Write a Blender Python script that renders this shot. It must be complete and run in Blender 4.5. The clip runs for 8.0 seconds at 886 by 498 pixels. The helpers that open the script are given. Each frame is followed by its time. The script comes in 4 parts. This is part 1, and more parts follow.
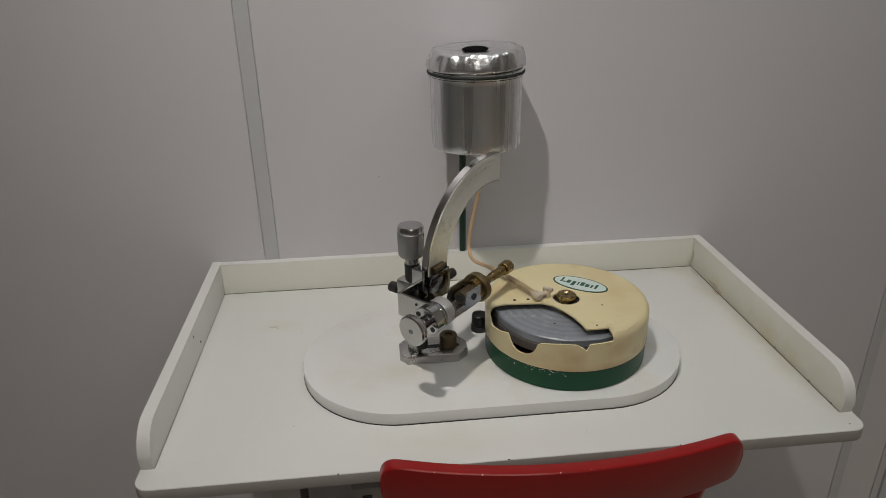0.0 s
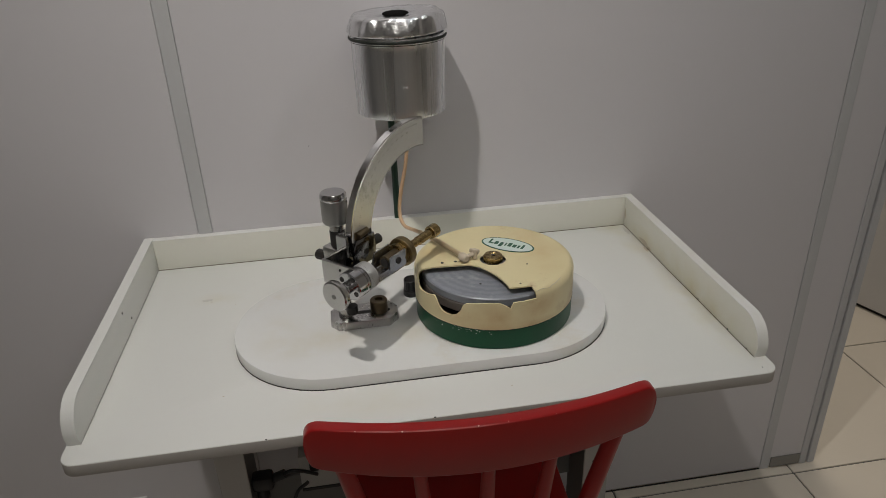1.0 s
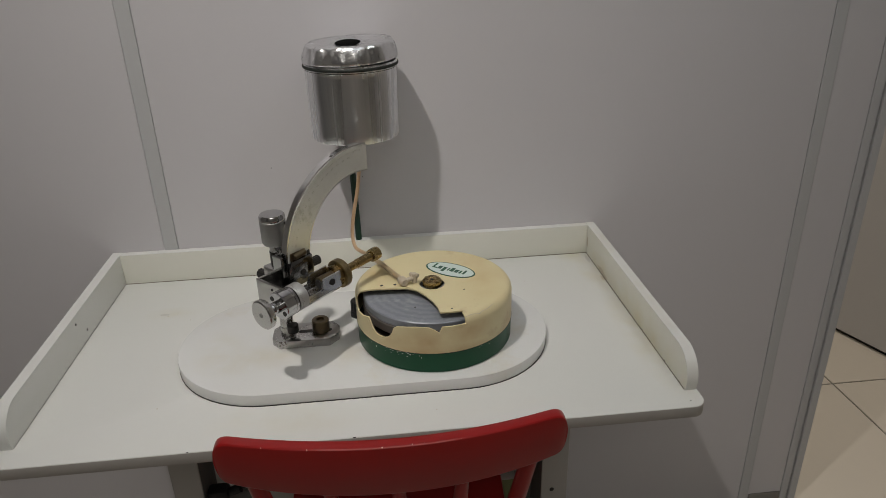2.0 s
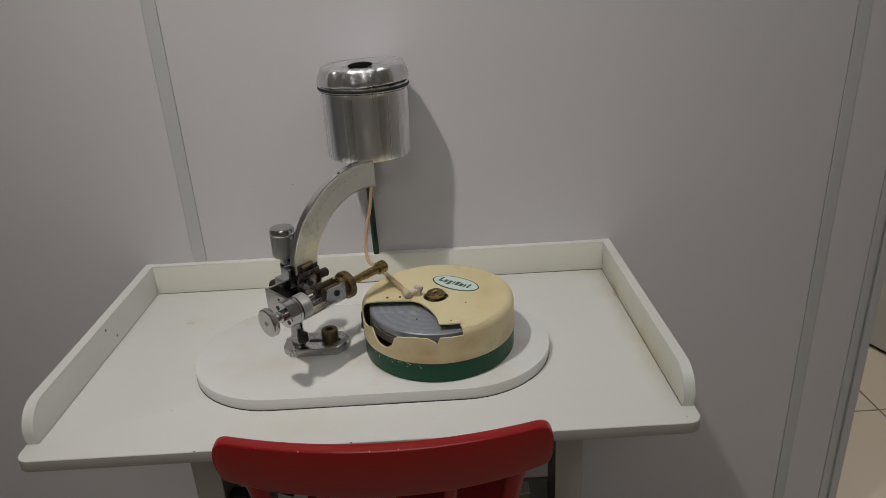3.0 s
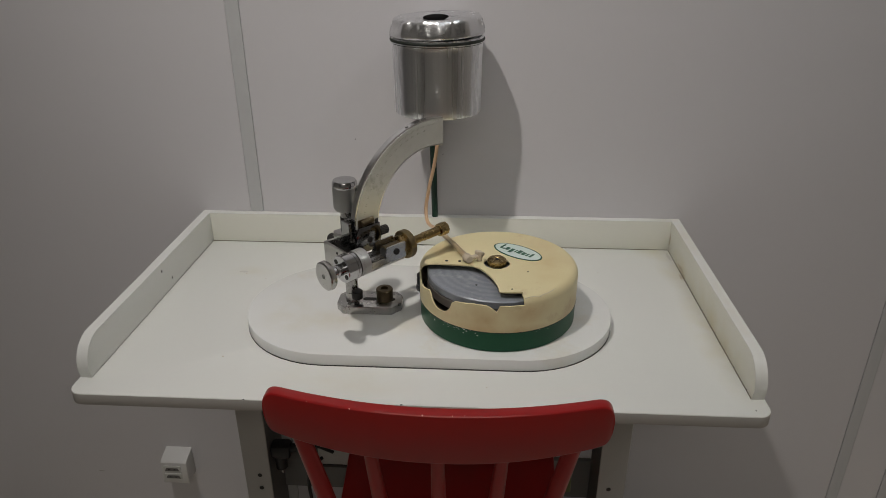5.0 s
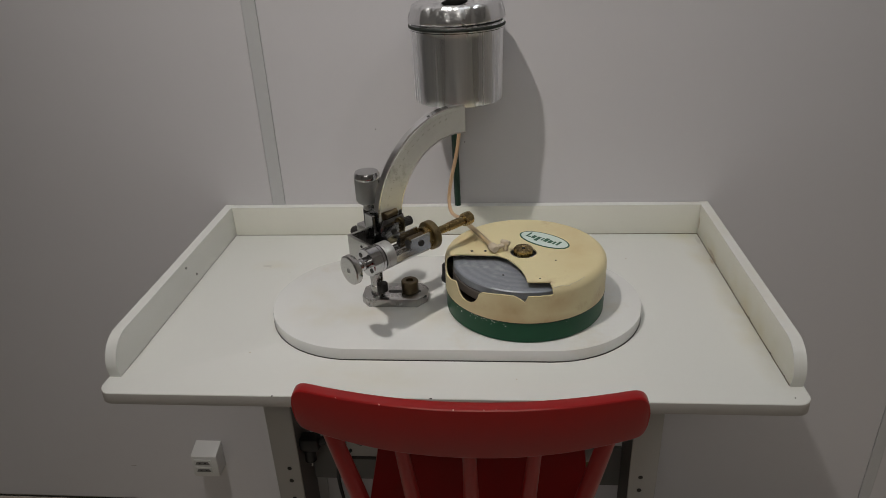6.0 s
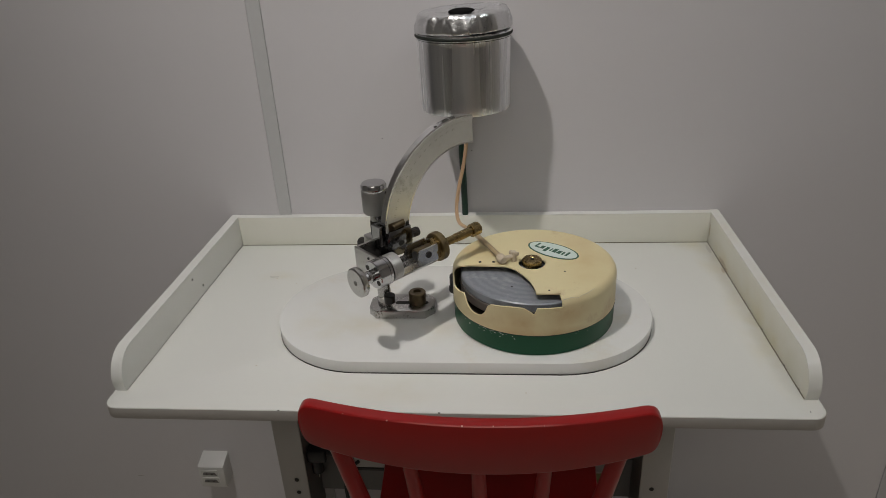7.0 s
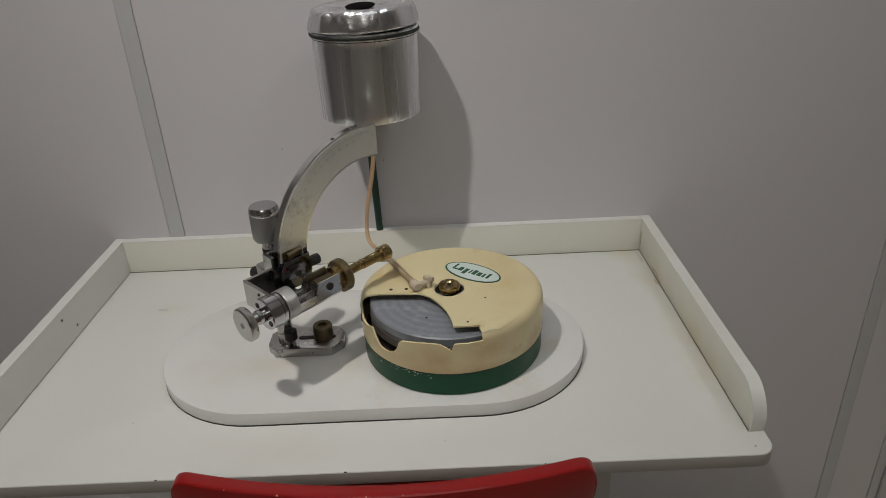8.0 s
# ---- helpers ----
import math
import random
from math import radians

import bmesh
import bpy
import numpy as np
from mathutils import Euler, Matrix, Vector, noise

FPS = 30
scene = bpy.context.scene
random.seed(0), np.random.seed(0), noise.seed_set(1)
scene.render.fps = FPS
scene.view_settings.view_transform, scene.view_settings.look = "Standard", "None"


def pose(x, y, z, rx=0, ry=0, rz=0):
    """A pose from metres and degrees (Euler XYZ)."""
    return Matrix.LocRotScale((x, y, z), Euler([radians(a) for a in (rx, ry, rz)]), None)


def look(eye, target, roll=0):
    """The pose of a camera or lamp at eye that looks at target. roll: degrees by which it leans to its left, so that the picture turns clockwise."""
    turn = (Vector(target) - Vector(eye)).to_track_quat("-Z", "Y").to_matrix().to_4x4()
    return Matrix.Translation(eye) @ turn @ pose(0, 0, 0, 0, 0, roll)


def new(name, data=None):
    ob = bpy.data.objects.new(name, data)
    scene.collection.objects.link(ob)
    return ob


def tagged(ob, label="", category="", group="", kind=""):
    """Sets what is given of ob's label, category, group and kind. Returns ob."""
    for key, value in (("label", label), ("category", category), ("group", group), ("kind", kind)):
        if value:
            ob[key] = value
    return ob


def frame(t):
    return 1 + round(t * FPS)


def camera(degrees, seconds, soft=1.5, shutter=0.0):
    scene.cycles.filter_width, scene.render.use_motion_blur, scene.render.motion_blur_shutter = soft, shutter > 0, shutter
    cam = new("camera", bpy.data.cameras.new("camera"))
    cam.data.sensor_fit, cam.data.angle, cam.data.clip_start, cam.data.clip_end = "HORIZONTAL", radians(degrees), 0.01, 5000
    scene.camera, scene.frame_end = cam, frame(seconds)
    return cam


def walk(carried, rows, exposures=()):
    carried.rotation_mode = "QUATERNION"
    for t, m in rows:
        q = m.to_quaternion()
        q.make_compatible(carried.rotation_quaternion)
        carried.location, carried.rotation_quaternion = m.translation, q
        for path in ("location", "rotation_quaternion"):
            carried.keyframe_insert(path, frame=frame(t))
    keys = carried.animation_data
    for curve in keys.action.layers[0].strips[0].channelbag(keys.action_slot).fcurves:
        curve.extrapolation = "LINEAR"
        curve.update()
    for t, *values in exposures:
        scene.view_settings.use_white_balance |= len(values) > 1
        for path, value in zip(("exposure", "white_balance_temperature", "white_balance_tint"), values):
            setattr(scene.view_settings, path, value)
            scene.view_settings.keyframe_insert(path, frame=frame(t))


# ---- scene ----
cam = camera(65.8, 8.0, soft=0.6)
PATH = [
    (0, (-0.154, -1.179, 1.336), (0.023, 0.64, 0.525), -1.0),
    (0.2, (-0.156, -1.184, 1.33), (0.071, 0.607, 0.47), -0.8),
    (0.5, (-0.147, -1.193, 1.329), (0.118, 0.576, 0.434), -1.0),
    (1, (-0.095, -1.2, 1.327), (0.168, 0.574, 0.442), -2.0),
    (1.5, (-0.028, -1.205, 1.333), (0.217, 0.581, 0.466), -0.9),
    (1.7, (0.002, -1.216, 1.337), (0.231, 0.584, 0.496), -1.2),
    (2.8, (0.112, -1.267, 1.333), (0.126, 0.562, 0.522), -2.4),
    (3, (0.121, -1.271, 1.34), (0.134, 0.573, 0.567), -3.1),
    (3.5, (0.115, -1.26, 1.335), (0.132, 0.592, 0.579), -0.9),
    (3.7, (0.104, -1.263, 1.331), (0.056, 0.584, 0.561), 0.3),
    (4, (0.096, -1.258, 1.317), (0.031, 0.553, 0.471), 0.7),
    (4.5, (0.097, -1.247, 1.318), (0.0, 0.566, 0.479), 0.2),
    (4.7, (0.095, -1.244, 1.316), (-0.011, 0.569, 0.477), -0.1),
    (5.8, (0.078, -1.23, 1.311), (-0.06, 0.564, 0.436), -0.8),
    (6, (0.08, -1.224, 1.312), (-0.09, 0.565, 0.434), -2.5),
    (6.5, (0.081, -1.203, 1.315), (0.001, 0.595, 0.441), -1.5),
    (7, (0.078, -1.21, 1.317), (-0.112, 0.583, 0.45), -3.0),
    (7.2, (0.089, -1.217, 1.315), (-0.096, 0.575, 0.448), -3.3),
    (7.5, (0.115, -1.19, 1.308), (0.023, 0.601, 0.422), -4.3),
    (7.8, (0.115, -1.129, 1.309), (0.123, 0.654, 0.402), -3.3),
    (8, (0.113, -1.087, 1.304), (0.099, 0.703, 0.411), -2.8),
]
walk(cam, [(t, look(eye, target, roll)) for t, eye, target, roll in PATH], [(0, -0.02), (7.4, -0.02), (8, -0.09)])


# ---- light ----
world = bpy.data.worlds.new("world")
scene.world = world
world.use_nodes = True
world.node_tree.nodes["Background"].inputs[0].default_value = (0.9, 0.95, 1.0, 1)
world.node_tree.nodes["Background"].inputs[1].default_value = 0.02


def lamp(name, at, target, power, size, colour, size_y=None, spread=180):
    data = bpy.data.lights.new(name, "AREA")
    data.energy, data.size, data.color = power, size, colour
    data.spread = radians(spread)
    data.shape = "RECTANGLE" if size_y else "DISK"
    if size_y:
        data.size_y = size_y
    ob = new(name, data)
    ob.matrix_world = look(at, target)
    return ob


lamp("spot_lamp", (-0.48, -0.95, 2.6), (-0.05, -0.15, 0.9), 2.85, 0.06, (1.0, 0.945, 0.895), spread=75)
lamp("spot_lamp", (1.05, -0.95, 2.6), (0.3, -0.2, 0.9), 1.2, 0.16, (0.965, 0.965, 0.965), spread=100)
# Added unseen fill: overhead, toward the south wall, and beyond the partition.
lamp("fill_lamp", (0.2, -0.85, 2.68), (0.2, -0.85, 0.0), 2.95, 1.2, (0.90, 0.955, 1.0), 1.2)
lamp("fill_lamp", (0.0, -2.7, 2.68), (0.0, -2.75, 0.0), 8.0, 1.2, (1.0, 0.96, 0.88), 0.6)
lamp("fill_lamp", (1.15, 0.75, 2.68), (1.25, 0.75, 0.0), 17.0, 0.7, (1.0, 0.90, 0.78), 0.7)


# ---- materials ----
def mat(name, base, rough=0.5, metal=0.0, var=0.06, scale=8.0, fine=120.0, bump=0.02, dirt=None, dirt_scale=5.0,
        dirt_at=0.62, stretch=(1, 1, 1), coat=0.0, rough_var=0.1, by_object=0.0, transmission=0.0, ior=1.45, bump_dist=0.002, con=1.0):
    m = bpy.data.materials.new(name)
    m.use_nodes = True
    nt = m.node_tree
    n, l = nt.nodes, nt.links
    b = n["Principled BSDF"]
    b.inputs["Metallic"].default_value = metal
    b.inputs["Coat Weight"].default_value = coat
    b.inputs["Coat Roughness"].default_value = 0.12
    b.inputs["Transmission Weight"].default_value = transmission
    b.inputs["IOR"].default_value = ior
    tc = n.new("ShaderNodeTexCoord")
    mp = n.new("ShaderNodeMapping")
    mp.inputs["Scale"].default_value = stretch
    l.new(tc.outputs["Object"], mp.inputs[0])
    big = n.new("ShaderNodeTexNoise")
    big.inputs["Scale"].default_value, big.inputs["Detail"].default_value = scale, 5
    l.new(mp.outputs[0], big.inputs["Vector"])
    small = n.new("ShaderNodeTexNoise")
    small.inputs["Scale"].default_value, small.inputs["Detail"].default_value = fine, 4
    l.new(mp.outputs[0], small.inputs["Vector"])
    mix = n.new("ShaderNodeMix")
    mix.data_type = "RGBA"
    lo = [max(0, c * (1 - var)) for c in base]
    hi = [min(1, c * (1 + var)) for c in base]
    mix.inputs["A"].default_value, mix.inputs["B"].default_value = (*lo, 1), (*hi, 1)
    add = n.new("ShaderNodeMath")
    add.operation = "MULTIPLY_ADD"
    add.inputs[1].default_value, add.inputs[2].default_value = 0.35, 0.0
    l.new(small.outputs[0], add.inputs[0])
    sm = n.new("ShaderNodeMath")
    sm.operation = "MULTIPLY_ADD"
    sm.inputs[1].default_value = 0.65
    l.new(big.outputs[0], sm.inputs[0])
    l.new(add.outputs[0], sm.inputs[2])
    spreadn = n.new("ShaderNodeMapRange")
    spreadn.inputs["From Min"].default_value, spreadn.inputs["From Max"].default_value = 0.5 - 0.5 / con, 0.5 + 0.5 / con
    l.new(sm.outputs[0], spreadn.inputs["Value"])
    l.new(spreadn.outputs[0], mix.inputs["Factor"])
    colour = mix.outputs["Result"]
    if dirt:
        spots = n.new("ShaderNodeTexNoise")
        spots.inputs["Scale"].default_value, spots.inputs["Detail"].default_value = dirt_scale, 8
        spots.inputs["Roughness"].default_value = 0.65
        l.new(tc.outputs["Object"], spots.inputs["Vector"])
        ramp = n.new("ShaderNodeMapRange")
        ramp.inputs["From Min"].default_value, ramp.inputs["From Max"].default_value = dirt_at, dirt_at + 0.14
        l.new(spots.outputs[0], ramp.inputs["Value"])
        over = n.new("ShaderNodeMix")
        over.data_type = "RGBA"
        l.new(ramp.outputs[0], over.inputs["Factor"])
        l.new(colour, over.inputs["A"])
        over.inputs["B"].default_value = (*dirt, 1)
        colour = over.outputs["Result"]
    if by_object:
        info = n.new("ShaderNodeObjectInfo")
        hsv = n.new("ShaderNodeHueSaturation")
        rng = n.new("ShaderNodeMapRange")
        rng.inputs["To Min"].default_value, rng.inputs["To Max"].default_value = 1 - by_object, 1 + by_object
        l.new(info.outputs["Random"], rng.inputs["Value"])
        l.new(rng.outputs[0], hsv.inputs["Value"])
        l.new(colour, hsv.inputs["Color"])
        colour = hsv.outputs[0]
    l.new(colour, b.inputs["Base Color"])
    rr = n.new("ShaderNodeMapRange")
    rr.inputs["To Min"].default_value = max(0.02, rough - rough_var)
    rr.inputs["To Max"].default_value = min(1.0, rough + rough_var)
    l.new(sm.outputs[0], rr.inputs["Value"])
    l.new(rr.outputs[0], b.inputs["Roughness"])
    if bump:
        bp = n.new("ShaderNodeBump")
        bp.inputs["Strength"].default_value, bp.inputs["Distance"].default_value = bump, bump_dist
        l.new(sm.outputs[0], bp.inputs["Height"])
        l.new(bp.outputs[0], b.inputs["Normal"])
    return m


def soft_stain(m, spots, colour):
    """Old soft-edged stains in the paint: centre, radii and strength of each, broken up by noise."""
    nt = m.node_tree
    n, l = nt.nodes, nt.links
    socket = n["Principled BSDF"].inputs["Base Color"]
    geo = n.new("ShaderNodeNewGeometry")
    cloud = n.new("ShaderNodeTexNoise")
    cloud.inputs["Scale"].default_value, cloud.inputs["Detail"].default_value = 22.0, 6
    l.new(geo.outputs["Position"], cloud.inputs["Vector"])
    breakup = n.new("ShaderNodeMapRange")
    breakup.inputs["From Min"].default_value, breakup.inputs["From Max"].default_value = 0.28, 0.70
    l.new(cloud.outputs[0], breakup.inputs["Value"])
    for centre, radii, strength in spots:
        mp = n.new("ShaderNodeMapping")
        mp.inputs["Scale"].default_value = [1 / r for r in radii]
        mp.inputs["Location"].default_value = [-c / r for c, r in zip(centre, radii)]
        l.new(geo.outputs["Position"], mp.inputs[0])
        ball = n.new("ShaderNodeTexGradient")
        ball.gradient_type = "SPHERICAL"
        l.new(mp.outputs[0], ball.inputs[0])
        mul = n.new("ShaderNodeMath")
        mul.operation = "MULTIPLY"
        l.new(ball.outputs["Fac"], mul.inputs[0])
        l.new(breakup.outputs[0], mul.inputs[1])
        amount = n.new("ShaderNodeMath")
        amount.operation, amount.use_clamp = "MULTIPLY", True
        amount.inputs[1].default_value = strength
        l.new(mul.outputs[0], amount.inputs[0])
        over = n.new("ShaderNodeMix")
        over.data_type = "RGBA"
        l.new(amount.outputs[0], over.inputs["Factor"])
        l.new(socket.links[0].from_socket, over.inputs["A"])
        over.inputs["B"].default_value = (*colour, 1)
        l.new(over.outputs["Result"], socket)


WALL = mat("laminate_panel", (0.60, 0.585, 0.60), 0.42, var=0.03, scale=1.5, fine=60, bump=0.05)
ALU_POST = mat("anodised_post", (0.505, 0.508, 0.512), 0.55, metal=0.0, var=0.05, scale=2, fine=200, stretch=(1, 1, 0.05))
PLASTER = mat("plaster", (0.62, 0.61, 0.60), 0.8, var=0.04, scale=2, bump=0.1)
REFLECT_GREY = mat("reflected_wall_grey", (0.40, 0.39, 0.385), 0.85, var=0.08, scale=3, bump=0.1)
CEILING = mat("ceiling_paint", (0.75, 0.75, 0.74), 0.9, var=0.03, scale=2, bump=0.1)
TILE = mat("floor_tile", (0.63, 0.575, 0.49), 0.28, var=0.03, scale=3, fine=40, bump=0.015, rough_var=0.02, by_object=0.04)
GROUT = mat("grout", (0.16, 0.15, 0.14), 0.9, var=0.15, scale=30, bump=0.2)
WHITE = mat("white_paint", (0.725, 0.73, 0.70), 0.34, var=0.025, scale=5, fine=90, bump=0.035,
            dirt=(0.60, 0.58, 0.53), dirt_scale=4.0, dirt_at=0.67)
soft_stain(WHITE, [((0.455, -0.10, 0.75), (0.05, 0.10, 0.1), 1.6), ((0.452, -0.33, 0.75), (0.045, 0.20, 0.1), 1.4), ((0.445, -0.02, 0.75), (0.07, 0.05, 0.1), 1.6),
                   ((-0.10, -0.47, 0.75), (0.12, 0.05, 0.1), 0.6), ((-0.33, -0.15, 0.75), (0.05, 0.03, 0.1), 0.7)], (0.67, 0.645, 0.54))
RAIL = mat("yellowed_paint", (0.74, 0.735, 0.66), 0.38, var=0.035, scale=6, fine=80, bump=0.03,
           dirt=(0.52, 0.47, 0.38), dirt_scale=9.0, dirt_at=0.70)
soft_stain(RAIL, [((0.449, -0.10, 0.755), (0.02, 0.06, 0.03), 1.8), ((0.449, -0.30, 0.757), (0.02, 0.24, 0.05), 1.2)], (0.66, 0.62, 0.46))
PALE_RAIL = mat("pale_rail_paint", (0.725, 0.73, 0.695), 0.36, var=0.03, scale=6, fine=80, bump=0.03,
                dirt=(0.60, 0.58, 0.52), dirt_scale=9.0, dirt_at=0.70)
BOARD = mat("board_paint", (0.73, 0.735, 0.72), 0.20, var=0.02, scale=7, fine=60, bump=0.05,
            dirt=(0.69, 0.665, 0.60), dirt_scale=7.0, dirt_at=0.56)
soft_stain(BOARD, [((-0.185, -0.345, 0.769), (0.075, 0.045, 0.1), 0.9), ((-0.12, -0.335, 0.769), (0.07, 0.05, 0.1), 0.7), ((-0.22, -0.30, 0.769), (0.05, 0.06, 0.1), 0.6),
                   ((-0.02, -0.35, 0.769), (0.06, 0.05, 0.1), 0.9)], (0.665, 0.635, 0.54))
CREAM = mat("cream_enamel", (0.70, 0.615, 0.37), 0.42, var=0.05, scale=9, fine=150, bump=0.05,
            dirt=(0.56, 0.42, 0.24), dirt_scale=13.0, dirt_at=0.57)
soft_stain(CREAM, [((0.100, -0.417, 0.822), (0.075, 0.03, 0.026), 1.0), ((0.165, -0.412, 0.832), (0.045, 0.03, 0.022), 0.65), ((0.035, -0.395, 0.815), (0.05, 0.04, 0.022), 0.65),
                   ((0.120, -0.418, 0.803), (0.12, 0.03, 0.012), 1.1), ((0.225, -0.345, 0.815), (0.03, 0.05, 0.025), 0.5)], (0.50, 0.33, 0.16))
soft_stain(CREAM, [((0.19, -0.30, 0.857), (0.06, 0.10, 0.01), 0.7), ((0.16, -0.235, 0.857), (0.08, 0.05, 0.01), 0.6), ((0.03, -0.27, 0.857), (0.04, 0.04, 0.01), 0.8)], (0.60, 0.45, 0.22))
GREEN = mat("green_enamel", (0.010, 0.075, 0.035), 0.36, var=0.15, scale=12, fine=160, bump=0.05,
            dirt=(0.12, 0.22, 0.15), dirt_scale=60.0, dirt_at=0.78)
GREEN.node_tree.nodes["Principled BSDF"].inputs["Specular IOR Level"].default_value = 0.32
CHIP = mat("bare_chip", (0.45, 0.50, 0.44), 0.6, var=0.2, scale=40)
CHROME = mat("chrome", (0.52, 0.52, 0.53), 0.13, metal=1.0, var=0.06, scale=30, fine=300, bump=0.02, rough_var=0.07)
STEEL = mat("machined_steel", (0.46, 0.455, 0.45), 0.27, metal=1.0, var=0.10, scale=25, fine=260, bump=0.04)
SATIN = mat("satin_aluminium", (0.52, 0.515, 0.50), 0.22, metal=1.0, var=0.08, scale=14, fine=240, bump=0.03,
            dirt=(0.30, 0.29, 0.26), dirt_scale=22.0, dirt_at=0.66)
DULL = mat("dull_aluminium", (0.33, 0.33, 0.32), 0.48, metal=0.9, var=0.10, scale=20, fine=300, bump=0.05)
# Colour streaks carry both the brushing and vertical bands of reflection.
CAN = mat("brushed_reflect_can", (0.82, 0.84, 0.865), 0.28, metal=1.0, var=0.30, scale=16, fine=80, bump=0.14, con=2.8,
          stretch=(1, 1, 0.02), rough_var=0.14, bump_dist=0.001)
LID = mat("dented_lid", (0.78, 0.785, 0.80), 0.25, metal=1.0, var=0.08, scale=34, fine=110, bump=0.6, bump_dist=0.004)
BRASS = mat("brass", (0.33, 0.245, 0.115), 0.27, metal=1.0, var=0.25, scale=40, fine=260, bump=0.05, con=1.6,
            dirt=(0.17, 0.125, 0.06), dirt_scale=45.0, dirt_at=0.66)
AGED = mat("aged_brass", (0.25, 0.195, 0.105), 0.36, metal=1.0, var=0.25, scale=50, fine=260, bump=0.06, con=1.6,
           dirt=(0.06, 0.045, 0.03), dirt_scale=50.0, dirt_at=0.58)
BRONZE = mat("dull_brass", (0.14, 0.108, 0.066), 0.42, metal=0.9, var=0.2, scale=40, fine=260, bump=0.06)
# Black steel; also colours shaded gaps, the pocket floor and holes.
DARK = mat("black_steel_and_shade", (0.028, 0.026, 0.024), 0.45, metal=0.3, var=0.3, scale=40, bump=0.05)
BLACK = mat("black_plastic", (0.012, 0.012, 0.013), 0.4, var=0.3, scale=40, bump=0.04)
RUBBER = mat("dark_rubber", (0.012, 0.016, 0.012), 0.6, var=0.2, scale=40, bump=0.04)
ROD = mat("green_rod_paint", (0.004, 0.030, 0.015), 0.42, var=0.2, scale=30, bump=0.03)
HOSE = mat("amber_hose", (0.66, 0.45, 0.27), 0.35, var=0.12, scale=30, bump=0.02, transmission=0.25)
SLEEVE = mat("tan_sleeve", (0.56, 0.44, 0.27), 0.34, var=0.15, scale=60, bump=0.06, transmission=0.4)
LAP_SIDE = mat("grimy_lap_edge", (0.11, 0.095, 0.085), 0.5, var=0.3, scale=40, fine=200, bump=0.06)
FITTING = mat("milky_plastic", (0.55, 0.47, 0.36), 0.4, var=0.12, scale=60, bump=0.1)
RED = mat("red_lacquer", (0.29, 0.008, 0.008), 0.34, var=0.14, scale=7, fine=60, bump=0.06, coat=0.30)
EDGE_SPECK = mat("pale_pink_speck", (0.62, 0.30, 0.24), 0.6, var=0.2, scale=50)
INTERIOR = mat("near_black_interior", (0.035, 0.026, 0.018), 0.7, var=0.4, scale=30, bump=0.1)
LABEL_WHITE = mat("label_white", (0.62, 0.72, 0.68), 0.35, var=0.05, scale=30)
LABEL_GREEN = mat("label_green", (0.01, 0.085, 0.05), 0.4, var=0.08, scale=30)
GRAD = mat("engraved_black", (0.20, 0.195, 0.18), 0.6, var=0.1, scale=60)
SCALE_FACE = mat("worn_scale_face", (0.80, 0.80, 0.755), 0.24, metal=0.6, var=0.12, scale=22, fine=120, bump=0.04,
                 dirt=(0.46, 0.46, 0.42), dirt_scale=26.0, dirt_at=0.57)
# Chrome with the dark surroundings it mirrors put into its colour.
DARK_REFLECT = mat("chrome_dark_reflect", (0.24, 0.24, 0.25), 0.14, metal=1.0, var=0.1, scale=30, fine=300, bump=0.02)
RING = mat("etched_ring", (0.44, 0.44, 0.43), 0.34, metal=0.55, var=0.05, scale=30, fine=200, bump=0.02)
BRIGHT = mat("polished_aluminium", (0.66, 0.66, 0.66), 0.24, metal=1.0, var=0.08, scale=30, fine=260, bump=0.03)
PROTRACTOR = mat("worn_chrome", (0.76, 0.76, 0.76), 0.13, metal=1.0, var=0.12, scale=30, fine=200, bump=0.05)
# Flat black standing for the unlit depth of the filler hole.
HOLE = mat("hole_shade_black", (0.004, 0.004, 0.004), 0.85, var=0.2, scale=40, bump=0.0)
HOLE.node_tree.nodes["Principled BSDF"].inputs["Specular IOR Level"].default_value = 0.05
# Worn edge grey, lowered further to carry the front edge's shade.
EDGE = mat("worn_shaded_edge", (0.37, 0.35, 0.325), 0.5, var=0.12, scale=14, fine=80, bump=0.06)
STAIN = mat("brown_stain", (0.56, 0.50, 0.40), 0.5, var=0.25, scale=60, fine=300, bump=0.0)
SMUDGE = mat("grey_smudge", (0.63, 0.62, 0.58), 0.4, var=0.05, scale=60, bump=0.0)
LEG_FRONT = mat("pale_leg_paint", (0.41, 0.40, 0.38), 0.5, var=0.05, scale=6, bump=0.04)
# Darker leg grey: shade on the leg sides is put into the colour.
LEG = mat("leg_shade_grey", (0.15, 0.147, 0.14), 0.5, var=0.06, scale=6, bump=0.04)
RED.node_tree.nodes["Principled BSDF"].inputs["Specular IOR Level"].default_value = 0.28
OLIVE = mat("olive_paint", (0.16, 0.18, 0.075), 0.5, var=0.2, scale=30, bump=0.05)
OUTLET = mat("outlet_plastic", (0.68, 0.68, 0.67), 0.35, var=0.02, scale=10)
PAPER = mat("paper", (0.6, 0.6, 0.58), 0.8, var=0.03, scale=10)


